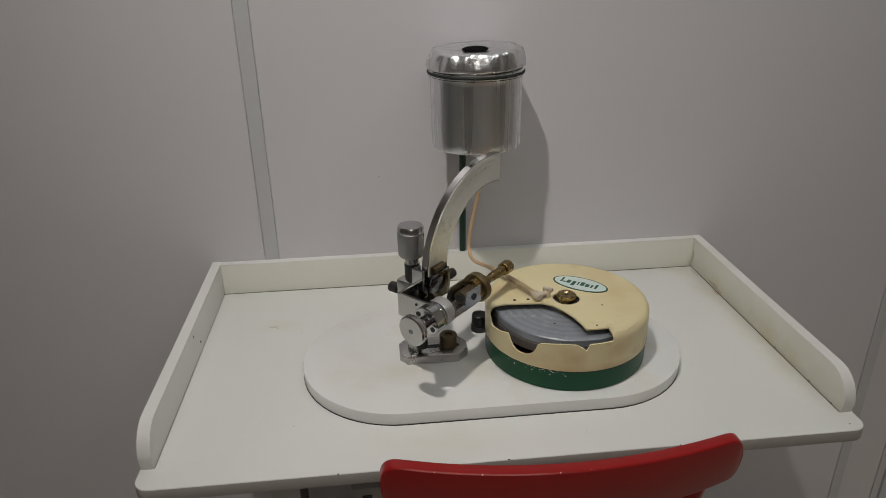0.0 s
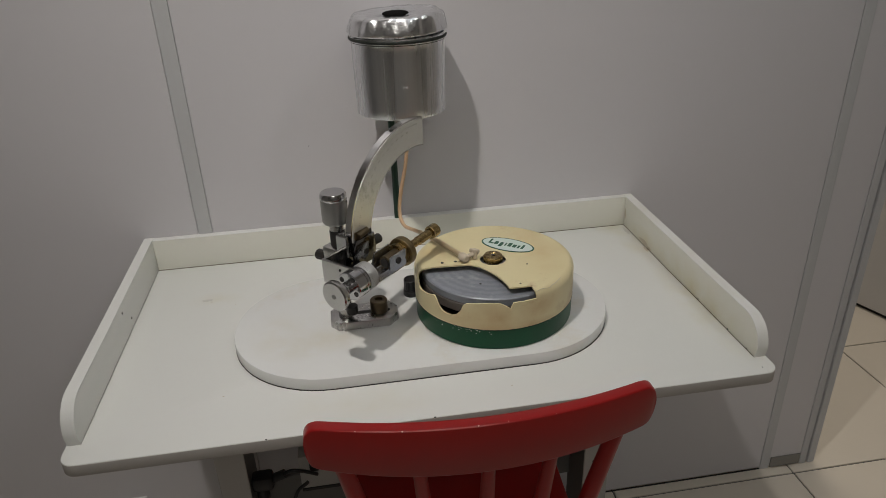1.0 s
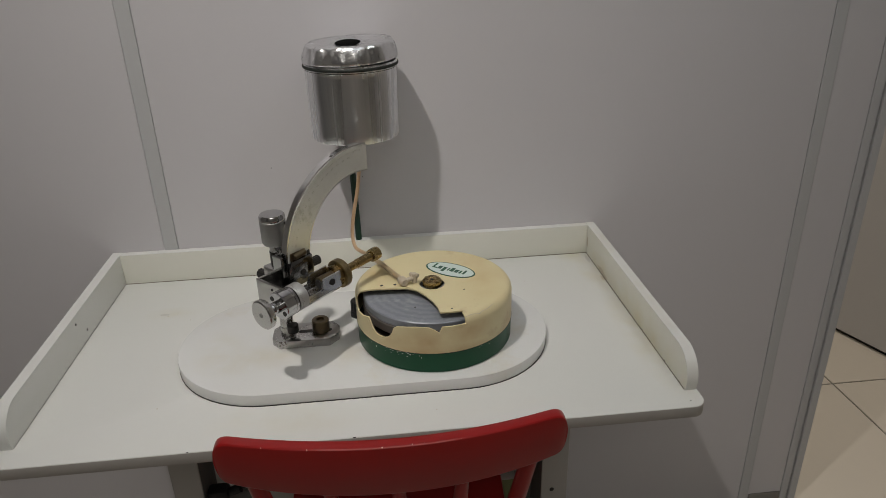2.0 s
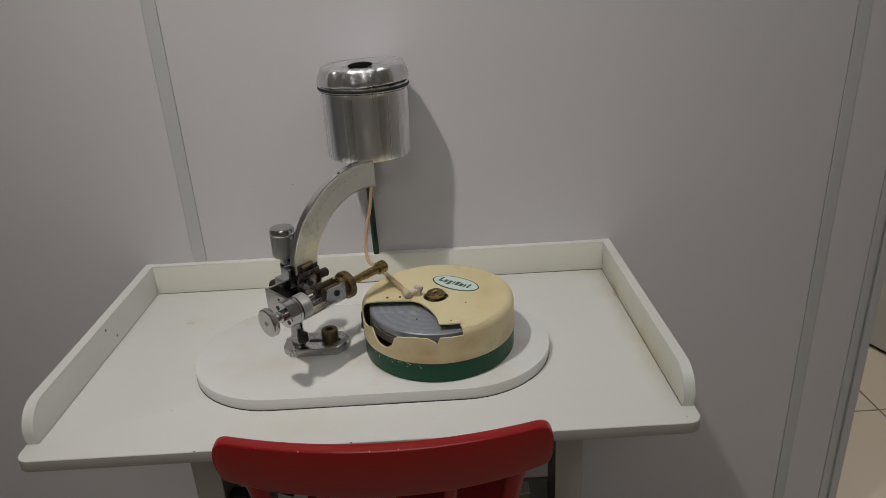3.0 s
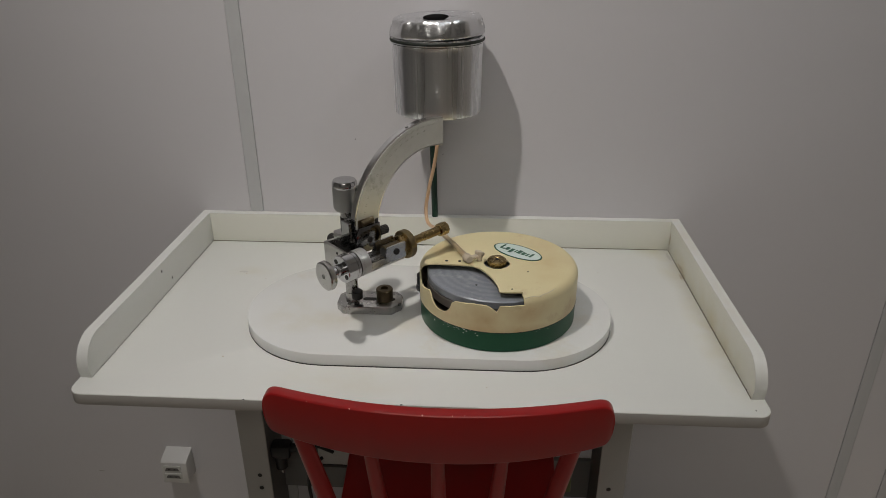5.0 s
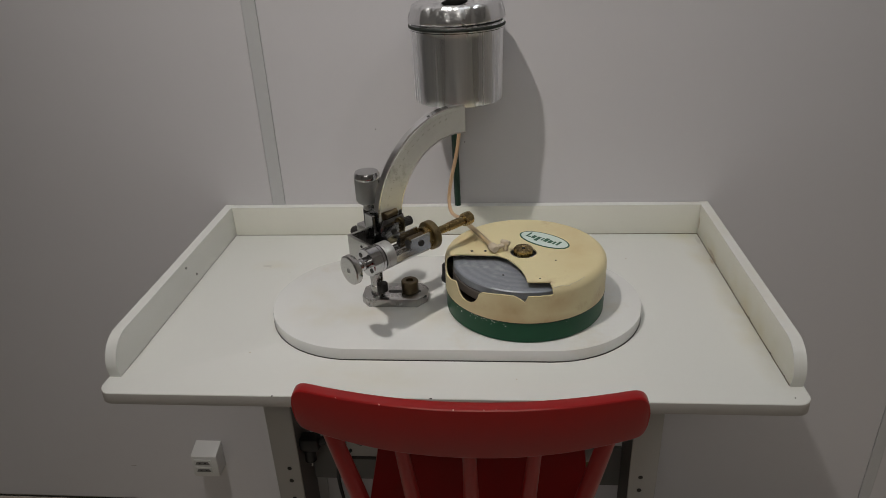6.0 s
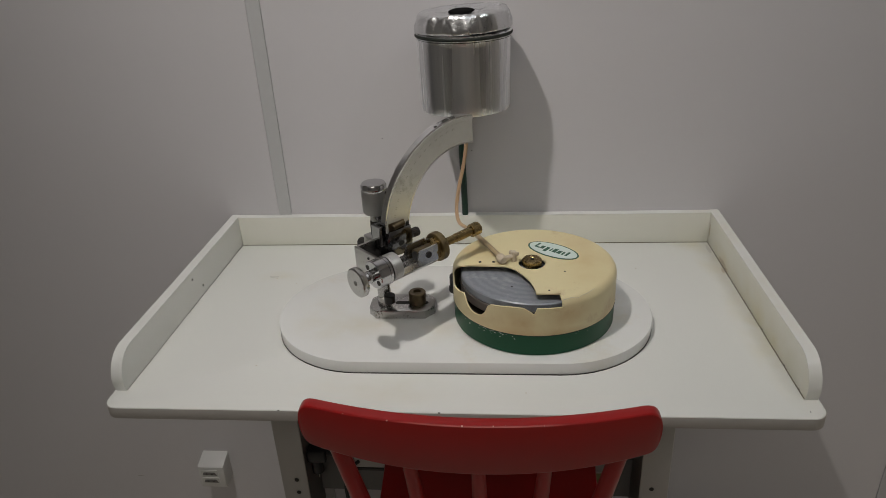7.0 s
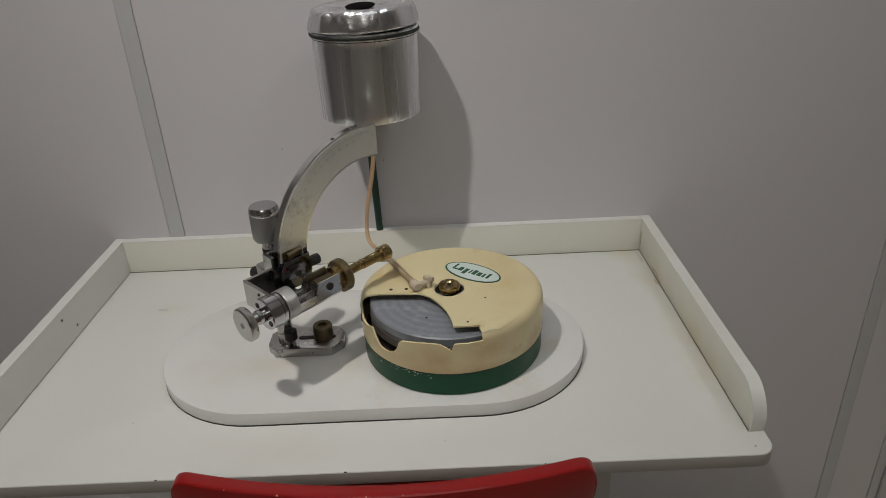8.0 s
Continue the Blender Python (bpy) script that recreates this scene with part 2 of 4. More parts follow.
def lap_material():
    m = mat("grey_lap", (0.30, 0.32, 0.36), 0.42, metal=0.25, var=0.12, scale=14, fine=120, bump=0.04,
            dirt=(0.48, 0.50, 0.53), dirt_scale=18.0, dirt_at=0.56)
    nt = m.node_tree
    n, l = nt.nodes, nt.links
    tc = n.new("ShaderNodeTexCoord")
    wave = n.new("ShaderNodeTexWave")
    wave.wave_type, wave.rings_direction = "RINGS", "Z"
    wave.inputs["Scale"].default_value, wave.inputs["Distortion"].default_value = 26.0, 2.5
    wave.inputs["Detail"].default_value, wave.inputs["Detail Scale"].default_value = 4.0, 6.0
    l.new(tc.outputs["Object"], wave.inputs["Vector"])
    bsdf = n["Principled BSDF"]
    old = bsdf.inputs["Base Color"].links[0].from_socket
    mx = n.new("ShaderNodeMix")
    mx.data_type, mx.blend_type = "RGBA", "MULTIPLY"
    mx.inputs["Factor"].default_value = 0.16
    l.new(old, mx.inputs["A"])
    l.new(wave.outputs["Color"], mx.inputs["B"])
    l.new(mx.outputs["Result"], bsdf.inputs["Base Color"])
    return m


LAP = lap_material()


# ---- mesh helpers ----
def thing(name, at, label, category, group="", kind=""):
    ob = new(name)
    ob.empty_display_size = 0.05
    ob.location = at
    return tagged(ob, label, category, group, kind)


def origin(ob):
    p = Vector((0, 0, 0))
    while ob:
        p += ob.location
        ob = ob.parent
    return p


def part(name, bm, material, parent=None, label="", smooth=35):
    """Links a bmesh in world coordinates as one mesh object under parent."""
    bmesh.ops.recalc_face_normals(bm, faces=bm.faces)
    if parent:
        bmesh.ops.translate(bm, vec=-origin(parent), verts=bm.verts)
    me = bpy.data.meshes.new(name)
    for f in bm.faces:
        f.smooth = smooth > 0
    if smooth:
        for e in bm.edges:
            if len(e.link_faces) != 2 or e.calc_face_angle(0) > radians(smooth):
                e.smooth = False
    bm.to_mesh(me)
    bm.free()
    me.materials.append(material)
    ob = new(name, me)
    ob.parent = parent
    return tagged(ob, label) if label else ob


def box(lo, hi, bevel=0.0, seg=2, m=None):
    bm = bmesh.new()
    bmesh.ops.create_cube(bm, size=1)
    for v in bm.verts:
        v.co = Vector([(a + b) / 2 + c * (b - a) for a, b, c in zip(lo, hi, v.co)])
    if bevel:
        bmesh.ops.bevel(bm, geom=list(bm.edges), offset=bevel, segments=seg, affect="EDGES", profile=0.5)
    if m:
        bmesh.ops.transform(bm, matrix=m, verts=bm.verts)
    return bm


def axis_matrix(a, b):
    a, b = Vector(a), Vector(b)
    return Matrix.Translation(a) @ (b - a).to_track_quat("Z", "Y").to_matrix().to_4x4()


def lathe(profile, m=None, seg=48, closed=False):
    """Revolves (radius, height) pairs about z; radius 0 closes an end."""
    bm = bmesh.new()
    rings = []
    for r, z in profile:
        if r <= 1e-6:
            rings.append([bm.verts.new((0, 0, z))])
        else:
            rings.append([bm.verts.new((r * math.cos(2 * math.pi * k / seg), r * math.sin(2 * math.pi * k / seg), z)) for k in range(seg)])
    pairs = list(zip(rings, rings[1:])) + ([(rings[-1], rings[0])] if closed else [])
    for p, q in pairs:
        for k in range(seg):
            k2 = (k + 1) % seg
            if len(p) == 1 and len(q) == 1:
                continue
            if len(p) == 1:
                bm.faces.new((p[0], q[k2], q[k]))
            elif len(q) == 1:
                bm.faces.new((p[k], p[k2], q[0]))
            else:
                bm.faces.new((p[k], p[k2], q[k2], q[k]))
    if m:
        bmesh.ops.transform(bm, matrix=m, verts=bm.verts)
    return bm


def rod(a, b, r, bevel=0.0006, seg=32):
    h = (Vector(b) - Vector(a)).length
    c = min(bevel, r * 0.4, h * 0.4)
    return lathe([(0, 0), (r - c, 0), (r, c), (r, h - c), (r - c, h), (0, h)], axis_matrix(a, b), seg)


def knurled(a, b, r, teeth=28, depth=0.0006):
    bm = rod(a, b, r, 0.0008, teeth * 2)
    m = axis_matrix(a, b).inverted()
    back = m.inverted()
    for v in bm.verts:
        p = m @ v.co
        if p.xy.length > r * 0.7:
            k = round(math.atan2(p.y, p.x) / (math.pi / teeth))
            if k % 2:
                p.xy *= 1 - depth / r
                v.co = back @ p
    return bm


def prism(outline, lo, hi, bevel=0.0, m=None, seg=2):
    """Extrudes a closed (x, y) outline from z = lo to hi."""
    bm = bmesh.new()
    f = bm.faces.new([bm.verts.new((x, y, lo)) for x, y in outline])
    top = bmesh.ops.extrude_face_region(bm, geom=[f])
    bmesh.ops.translate(bm, vec=(0, 0, hi - lo), verts=[v for v in top["geom"] if isinstance(v, bmesh.types.BMVert)])
    if bevel:
        caps = [e for e in bm.edges if abs(e.verts[0].co.z - e.verts[1].co.z) < 1e-7]
        bmesh.ops.bevel(bm, geom=caps, offset=bevel, segments=seg, affect="EDGES", profile=0.5)
    if m:
        bmesh.ops.transform(bm, matrix=m, verts=bm.verts)
    return bm


def smooth_line(points, steps=10):
    pts = [Vector(p) for p in points]
    pts = [2 * pts[0] - pts[1]] + pts + [2 * pts[-1] - pts[-2]]
    out = []
    for i in range(1, len(pts) - 2):
        a, b, c, d = pts[i - 1:i + 3]
        for k in range(steps):
            t = k / steps
            out.append(0.5 * (2 * b + (c - a) * t + (2 * a - 5 * b + 4 * c - d) * t * t + (3 * b - a - 3 * c + d) * t ** 3))
    return out + [pts[-2]]


def sweep(points, r, seg=14, steps=10):
    line = smooth_line(points, steps)
    bm = bmesh.new()
    rings, side = [], Vector((0.31, 0.83, 0.46))
    for i, p in enumerate(line):
        d = (line[min(i + 1, len(line) - 1)] - line[max(i - 1, 0)]).normalized()
        side = (side - d * side.dot(d)).normalized()
        up = d.cross(side)
        rings.append([bm.verts.new(p + r * (math.cos(2 * math.pi * k / seg) * side + math.sin(2 * math.pi * k / seg) * up)) for k in range(seg)])
    for p, q in zip(rings, rings[1:]):
        for k in range(seg):
            bm.faces.new((p[k], p[(k + 1) % seg], q[(k + 1) % seg], q[k]))
    bm.faces.new(rings[0][::-1])
    bm.faces.new(rings[-1])
    return bm


def arc(cx, cy, r, a0, a1, n=8):
    return [(cx + r * math.cos(radians(a0 + (a1 - a0) * k / n)), cy + r * math.sin(radians(a0 + (a1 - a0) * k / n))) for k in range(n + 1)]


def merge(*parts):
    bm = bmesh.new()
    for p in parts:
        me = bpy.data.meshes.new("tmp")
        p.to_mesh(me)
        p.free()
        bm.from_mesh(me)
        bpy.data.meshes.remove(me)
    return bm


# ---- setting ----
# Unseen shell added for bounced light and something to reflect.
tagged(part("ceiling", box((-2.4, -3.2, 2.7), (3.4, 2.8, 2.75)), CEILING), "unseen white ceiling closing the room", "ceiling", kind="structure")
# South wall is greyed so curved metal mirrors a darker backdrop.
tagged(part("wall_south", box((-2.4, -3.25, 0), (3.4, -3.2, 2.7)), REFLECT_GREY), "unseen wall behind the stand, greyed for metal reflections", "wall", kind="structure")
tagged(part("wall_west", box((-2.45, -3.2, 0), (-2.4, 2.8, 2.7)), PLASTER), "unseen light side wall closing the room", "wall", kind="structure")
tagged(part("wall_east", box((3.4, -3.2, 0), (3.45, 2.8, 2.7)), PLASTER), "unseen light far side wall closing the room", "wall", kind="structure")
tagged(part("wall_far", box((-2.4, 2.8, 0), (3.4, 2.85, 2.7)), PLASTER), "unseen light far wall closing the room", "wall", kind="structure")

wall = tagged(part("wall_north", box((-2.4, 0.010, 0), (1.0, 0.04, 2.7)), WALL),
              "white laminate partition wall in aluminium posts", "partition wall", kind="structure")
POSTS = [(-0.369, -0.344), (0.893, 0.917), (1.004, 1.046)]
PANELS = [(-2.4, -0.369), (-0.344, 0.893), (0.917, 1.004)]
for a, b in PANELS:
    part("panel", box((a + 0.0003, 0.0, 0.006), (b - 0.0006, 0.010, 2.7), 0.0008, 1), WALL, wall)
for a, b in POSTS[:2]:
    part("post", merge(box((a, -0.002, 0.0), (b, 0.010, 2.7), 0.001, 1)), ALU_POST, wall, "grey anodised aluminium post")
a, b = POSTS[2]
part("post", merge(box((a, -0.003, 0), (a + 0.017, 0.042, 2.7), 0.001, 1), box((a + 0.017, 0.004, 0), (a + 0.024, 0.036, 2.7)),
                   box((a + 0.024, -0.003, 0), (b, 0.042, 2.7), 0.001, 1)), ALU_POST, wall, "grooved grey aluminium end post")
part("base_plate", box((0.919, -0.0035, 0.004), (1.002, -0.0005, 0.036), 0.0006, 1), DULL, wall, "dull metal plate at the foot")

for x, z in ((0.0125, 0.932), (-0.152, 0.959)):
    part("speck", rod((x, -0.0001, z), (x, -0.0006, z), 0.0009, 0.0001, 10), DARK, wall)
part("scratch", box((-0.835, -0.0004, 0.115), (-0.822, -0.0001, 0.1165)), EDGE, wall)
# Dark strip painted in for the shadow gap below the panels.
part("base_gap_shade", box((-2.39, -0.0006, 0.0), (0.892, 0.0004, 0.004)), DARK, wall, "dark strip standing for the shaded gap at the wall's foot")
far = tagged(part("wall_side", box((0, 0, 0.014), (2.2, 0.04, 2.7), 0.002, 1, Matrix.Translation((1.60, 0.89, 0)) @ pose(0, 0, 0, 0, 0, -70.6)), PLASTER),
             "warm white panel beyond the partition's end", "partition wall", kind="structure")
part("plinth", box((0.0, 0.012, 0.0), (2.2, 0.03, 0.014), 0, 1, Matrix.Translation((1.60, 0.89, 0)) @ pose(0, 0, 0, 0, 0, -70.6)), BLACK, far)


# ---- desk ----
desk = thing("desk", (0, -0.25, 0), "white painted wooden desk with a raised rim on three sides", "desk")
TOP = 0.75
o = [(-0.467, -0.001), *arc(-0.447, -0.498, 0.020, 180, 270), *arc(0.447, -0.498, 0.020, 270, 360), (0.467, -0.001)]
part("tabletop", prism(o, TOP - 0.018, TOP, 0.0015), WHITE, desk)
o = [(-0.4674, -0.002), *arc(-0.447, -0.498, 0.0204, 180, 270), *arc(0.447, -0.498, 0.0204, 270, 360), (0.4674, -0.002)]
part("edge_band", prism(o, TOP - 0.0178, TOP - 0.0013, 0.0004), EDGE, desk, "worn grey edge band, darkened for shade")
part("back_rail", box((-0.449, -0.015, TOP), (0.449, -0.001, 0.809), 0.0012, 2), RAIL, desk)
side = [(-0.001, TOP), (-0.481, TOP), *arc(-0.443, 0.764, 0.041, 180, 90, 9), (-0.30, 0.806), (-0.001, 0.8095)]
TO_X = Matrix(((0, 0, 1, 0), (1, 0, 0, 0), (0, 1, 0, 0), (0, 0, 0, 1)))
left = part("side_rail", prism(side, -0.4645, -0.449, 0.0012, TO_X), PALE_RAIL, desk)
right = part("side_rail", prism(side, 0.449, 0.4645, 0.0012, TO_X), RAIL, desk)
curve = side[1:]
lip = [(-0.4818, TOP), *arc(-0.443, 0.764, 0.0418, 180, 90, 9), (-0.30, 0.8068), (-0.001, 0.8103)]
for rail, x0, x1 in ((left, -0.4647, -0.4489), (right, 0.4489, 0.4647)):
    part("edge_strip", prism([*curve, *lip[::-1]], x0, x1, 0.0, TO_X), WHITE, rail, "white edge strip")
part("edge_strip", box((-0.4488, -0.0151, 0.809), (0.4488, -0.001, 0.8098), 0.0002, 1), WHITE, desk, "white edge strip")
for y, z in ((-0.240, 0.794), (-0.208, 0.766)):
    part("screw_hole", rod((-0.4492, y, z), (-0.4484, y, z), 0.0021, 0.0002, 12), DARK, left)
for y, z in ((-0.320, 0.7525), (-0.41, 0.752), (-0.462, 0.7515)):
    part("nail_head", rod((0.4492, y, z), (0.4484, y, z), 0.0014, 0.0002, 10), DARK, right)
# worn dark lines where the rims meet the top
part("joint", box((-0.449, -0.0156, TOP), (0.449, -0.015, TOP + 0.0008)), BRONZE, desk)
part("joint", box((0.4484, -0.48, TOP), (0.449, -0.0156, TOP + 0.0007)), BRONZE, desk)
part("joint", box((-0.449, -0.48, TOP), (-0.4487, -0.0156, TOP + 0.0003)), EDGE, desk)


def blot(x, y, z, a, b, seed, n=18):
    random.seed(seed)
    return [(x + a * math.cos(2 * math.pi * k / n) * random.uniform(0.55, 1.0), y + b * math.sin(2 * math.pi * k / n) * random.uniform(0.55, 1.0)) for k in range(n)]


for x, y, a, b, m in ((-0.285, -0.420, 0.0016, 0.0012, STAIN), (-0.295, -0.173, 0.0010, 0.0010, STAIN), (-0.344, -0.148, 0.010, 0.004, SMUDGE), (-0.336, -0.155, 0.0016, 0.0010, STAIN),
                      (0.4455, -0.130, 0.0028, 0.013, STAIN), (0.443, -0.045, 0.004, 0.020, SMUDGE), (0.30, -0.12, 0.0012, 0.001, STAIN), (0.10, -0.475, 0.0011, 0.001, STAIN), (0.447, -0.505, 0.0012, 0.0012, DARK)):
    part("stain", prism(blot(x, y, TOP, a, b, int(abs(x * 1000))), TOP, TOP + 0.00025), m, desk)
for y, z, a, b in ((-0.110, 0.757, 0.022, 0.005), (-0.135, 0.7545, 0.010, 0.003), (-0.020, 0.775, 0.003, 0.015)):
    part("stain", prism(blot(y, z, 0, a, b, int(abs(y * 1000))), 0.4486, 0.4489, 0, TO_X), STAIN, right)
for x, w in ((-0.0115, 0.0016), (-0.2225, 0.0012), (0.21, 0.0008)):
    part("nick", box((x - w, -0.5182, TOP - 0.0012), (x + w, -0.5168, TOP + 0.0001), 0.0004, 1), DARK, desk)
for s in (-1, 1):
    xs = sorted((s * 0.3255, s * 0.378))
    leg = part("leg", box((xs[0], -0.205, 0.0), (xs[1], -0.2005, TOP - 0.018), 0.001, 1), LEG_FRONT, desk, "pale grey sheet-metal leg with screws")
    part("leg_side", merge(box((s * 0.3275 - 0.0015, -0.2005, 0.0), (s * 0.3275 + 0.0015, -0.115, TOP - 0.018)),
                           box((s * 0.3760 - 0.0015, -0.2005, 0.0), (s * 0.3760 + 0.0015, -0.115, TOP - 0.018))), LEG, leg, "leg flange, coloured dark for shade")
    for z in (0.3195, 0.2865, 0.2375, 0.62):
        part("screw", rod((s * 0.347, -0.2049, z), (s * 0.347, -0.2072, z), 0.0046, 0.001, 14), DARK, leg)
part("cross_rail", box((-0.326, -0.125, 0.215), (0.326, -0.112, 0.315), 0.002, 1), LEG, desk, "dark grey cross rail between the legs")

# ---- wall outlet, plug, cable ----
outlet = thing("wall_outlet", (-0.621, 0, 0.127), "white surface-mounted double wall outlet", "outlet")
prof = [(0.0, 0.127), (-0.040, 0.127), (-0.042, 0.130), (-0.040, 0.186), (-0.036, 0.190), (0.0, 0.201)]
part("housing", prism(prof, -0.652, -0.590, 0.0016, TO_X), OUTLET, outlet)
for z in (0.171, 0.149):
    plate = part("socket", box((-0.645, -0.0432, z - 0.008), (-0.604, -0.0408, z + 0.008), 0.0006, 1), PAPER, outlet)
    slot = [(-0.642, z - 0.0055), (-0.607, z - 0.0055), (-0.611, z + 0.003), (-0.638, z + 0.003)]
    part("face", prism(slot, 0.0432, 0.0440, 0, Matrix(((1, 0, 0, 0), (0, 0, -1, 0), (0, 1, 0, 0), (0, 0, 0, 1)))), LEG, plate)
    for x in (-0.631, -0.618):
        part("pin_hole", rod((x, -0.0441, z - 0.001), (x, -0.0446, z - 0.001), 0.0022, 0.0001, 10), BLACK, plate)

plug = thing("power_plug", (-0.306, -0.18, 0.355), "black angled power plug and cable beside the desk leg", "plug")
part("plug_body", merge(box((-0.3255, -0.197, 0.352), (-0.284, -0.165, 0.384), 0.008, 2), rod((-0.308, -0.181, 0.360), (-0.308, -0.181, 0.322), 0.012), rod((-0.290, -0.181, 0.368), (-0.262, -0.181, 0.378), 0.009)), BLACK, plug)
part("pin", rod((-0.308, -0.181, 0.323), (-0.308, -0.181, 0.306), 0.0024), CHROME, plug)
part("cable", sweep([(-0.268, -0.181, 0.376), (-0.250, -0.181, 0.382), (-0.228, -0.180, 0.376), (-0.205, -0.165, 0.350)], 0.0036), BLACK, plug)
part("cable", sweep([(-0.222, -0.185, 0.352), (-0.245, -0.185, 0.330), (-0.255, -0.185, 0.285), (-0.250, -0.18, 0.20), (-0.235, -0.17, 0.08), (-0.20, -0.16, 0.012)], 0.0036), BLACK, plug)
ctrl = thing("control_box", (-0.195, -0.14, 0.34), "grey switch box fixed behind the desk legs", "box")
part("case", box((-0.238, -0.160, 0.312), (-0.120, -0.1255, 0.392), 0.003, 2), LEG_FRONT, ctrl)
part("switch", box((-0.218, -0.1635, 0.356), (-0.200, -0.1600, 0.376), 0.001, 1), BLACK, ctrl, "black rocker switch")
part("edge_strip", box((-0.238, -0.162, 0.306), (-0.120, -0.150, 0.3115), 0.001, 1), DARK, ctrl)

# Small green box of unknown use, its position estimated.
small_box = thing("green_box", (0.262, -0.126, 0.27), "small olive green box on the cross rail", "box")
part("case", box((0.2475, -0.160, 0.262), (0.282, -0.1255, 0.312), 0.003, 2), OLIVE, small_box)
part("lid_edge", box((0.2465, -0.161, 0.312), (0.283, -0.1255, 0.316), 0.001, 1), LEG_FRONT, small_box, "pale lid edge")
part("side_strip", box((0.2435, -0.160, 0.255), (0.2470, -0.1255, 0.316), 0.0008, 1), LEG_FRONT, small_box, "pale metal side strip")

# ---- mounting board ----
CX, CY, SR = 0.006, -0.290, 0.1455
o = [*arc(CX - 0.287 + SR, CY, SR, 90, 270, 28), *arc(CX + 0.287 - SR, CY, SR, -90, 90, 28)]
BT = 0.769
board = thing("mounting_board", (CX, CY, TOP), "white painted board with round ends lying on the desk", "board")
part("board", prism(o, TOP + 0.0009, BT, 0.0014), BOARD, board)
# Dark sheet, slightly wider than the board, draws its contact shadow.
o = [*arc(CX - 0.287 + SR, CY, SR + 0.0004, 90, 270, 28), *arc(CX + 0.287 - SR, CY, SR + 0.0004, -90, 90, 28)]
part("contact_shade", prism(o, TOP, TOP + 0.0010), DARK, board, "thin dark sheet standing for the shadow line under the board")

# ---- grinding drum ----
DX, DY, DR = 0.115, -0.2940, 0.1205
drum = thing("lap_unit", (DX, DY, BT), "round cream and green enamelled lap grinder with a cut-out cover", "grinder")
MD = Matrix.Translation((DX, DY, 0))
part("base", lathe([(0, BT), (DR - 0.003, BT), (DR - 0.001, BT + 0.002), (DR - 0.0005, 0.8020), (DR - 0.006, 0.8028), (0, 0.8028)], MD, 96), GREEN, drum, "dark green enamelled base with chipped rim")

# side wall height round the cover, by angle: the worn opening dips in the front
DIP = [(-176, 0.8430), (-171, 0.8365), (-165, 0.8310), (-155, 0.8335), (-147, 0.8385), (-145.5, 0.8345), (-144, 0.8280), (-142, 0.8225), (-139.5, 0.8185),
       (-136, 0.8168), (-132, 0.8170), (-128.5, 0.8200), (-126, 0.8255), (-124.5, 0.8310), (-123.5, 0.8370), (-121, 0.8410), (-113, 0.8430), (-106, 0.8450), (-99, 0.8465), (-97.5, 0.8435),
       (-94.5, 0.8400), (-91.5, 0.8350), (-90.5, 0.8400), (-89.5, 0.8450), (-85, 0.8455), (-82, 0.8440), (-80, 0.8450), (-75.5, 0.8450), (-73.5, 0.8500)]
A0, A1 = -171.0, -73.2


def rim_height(deg):
    if not A0 <= deg <= A1:
        return None
    for (a, p), (b, q) in zip(DIP, DIP[1:]):
        if a <= deg <= b:
            return p + (q - p) * (deg - a) / (b - a)
    return 0.85


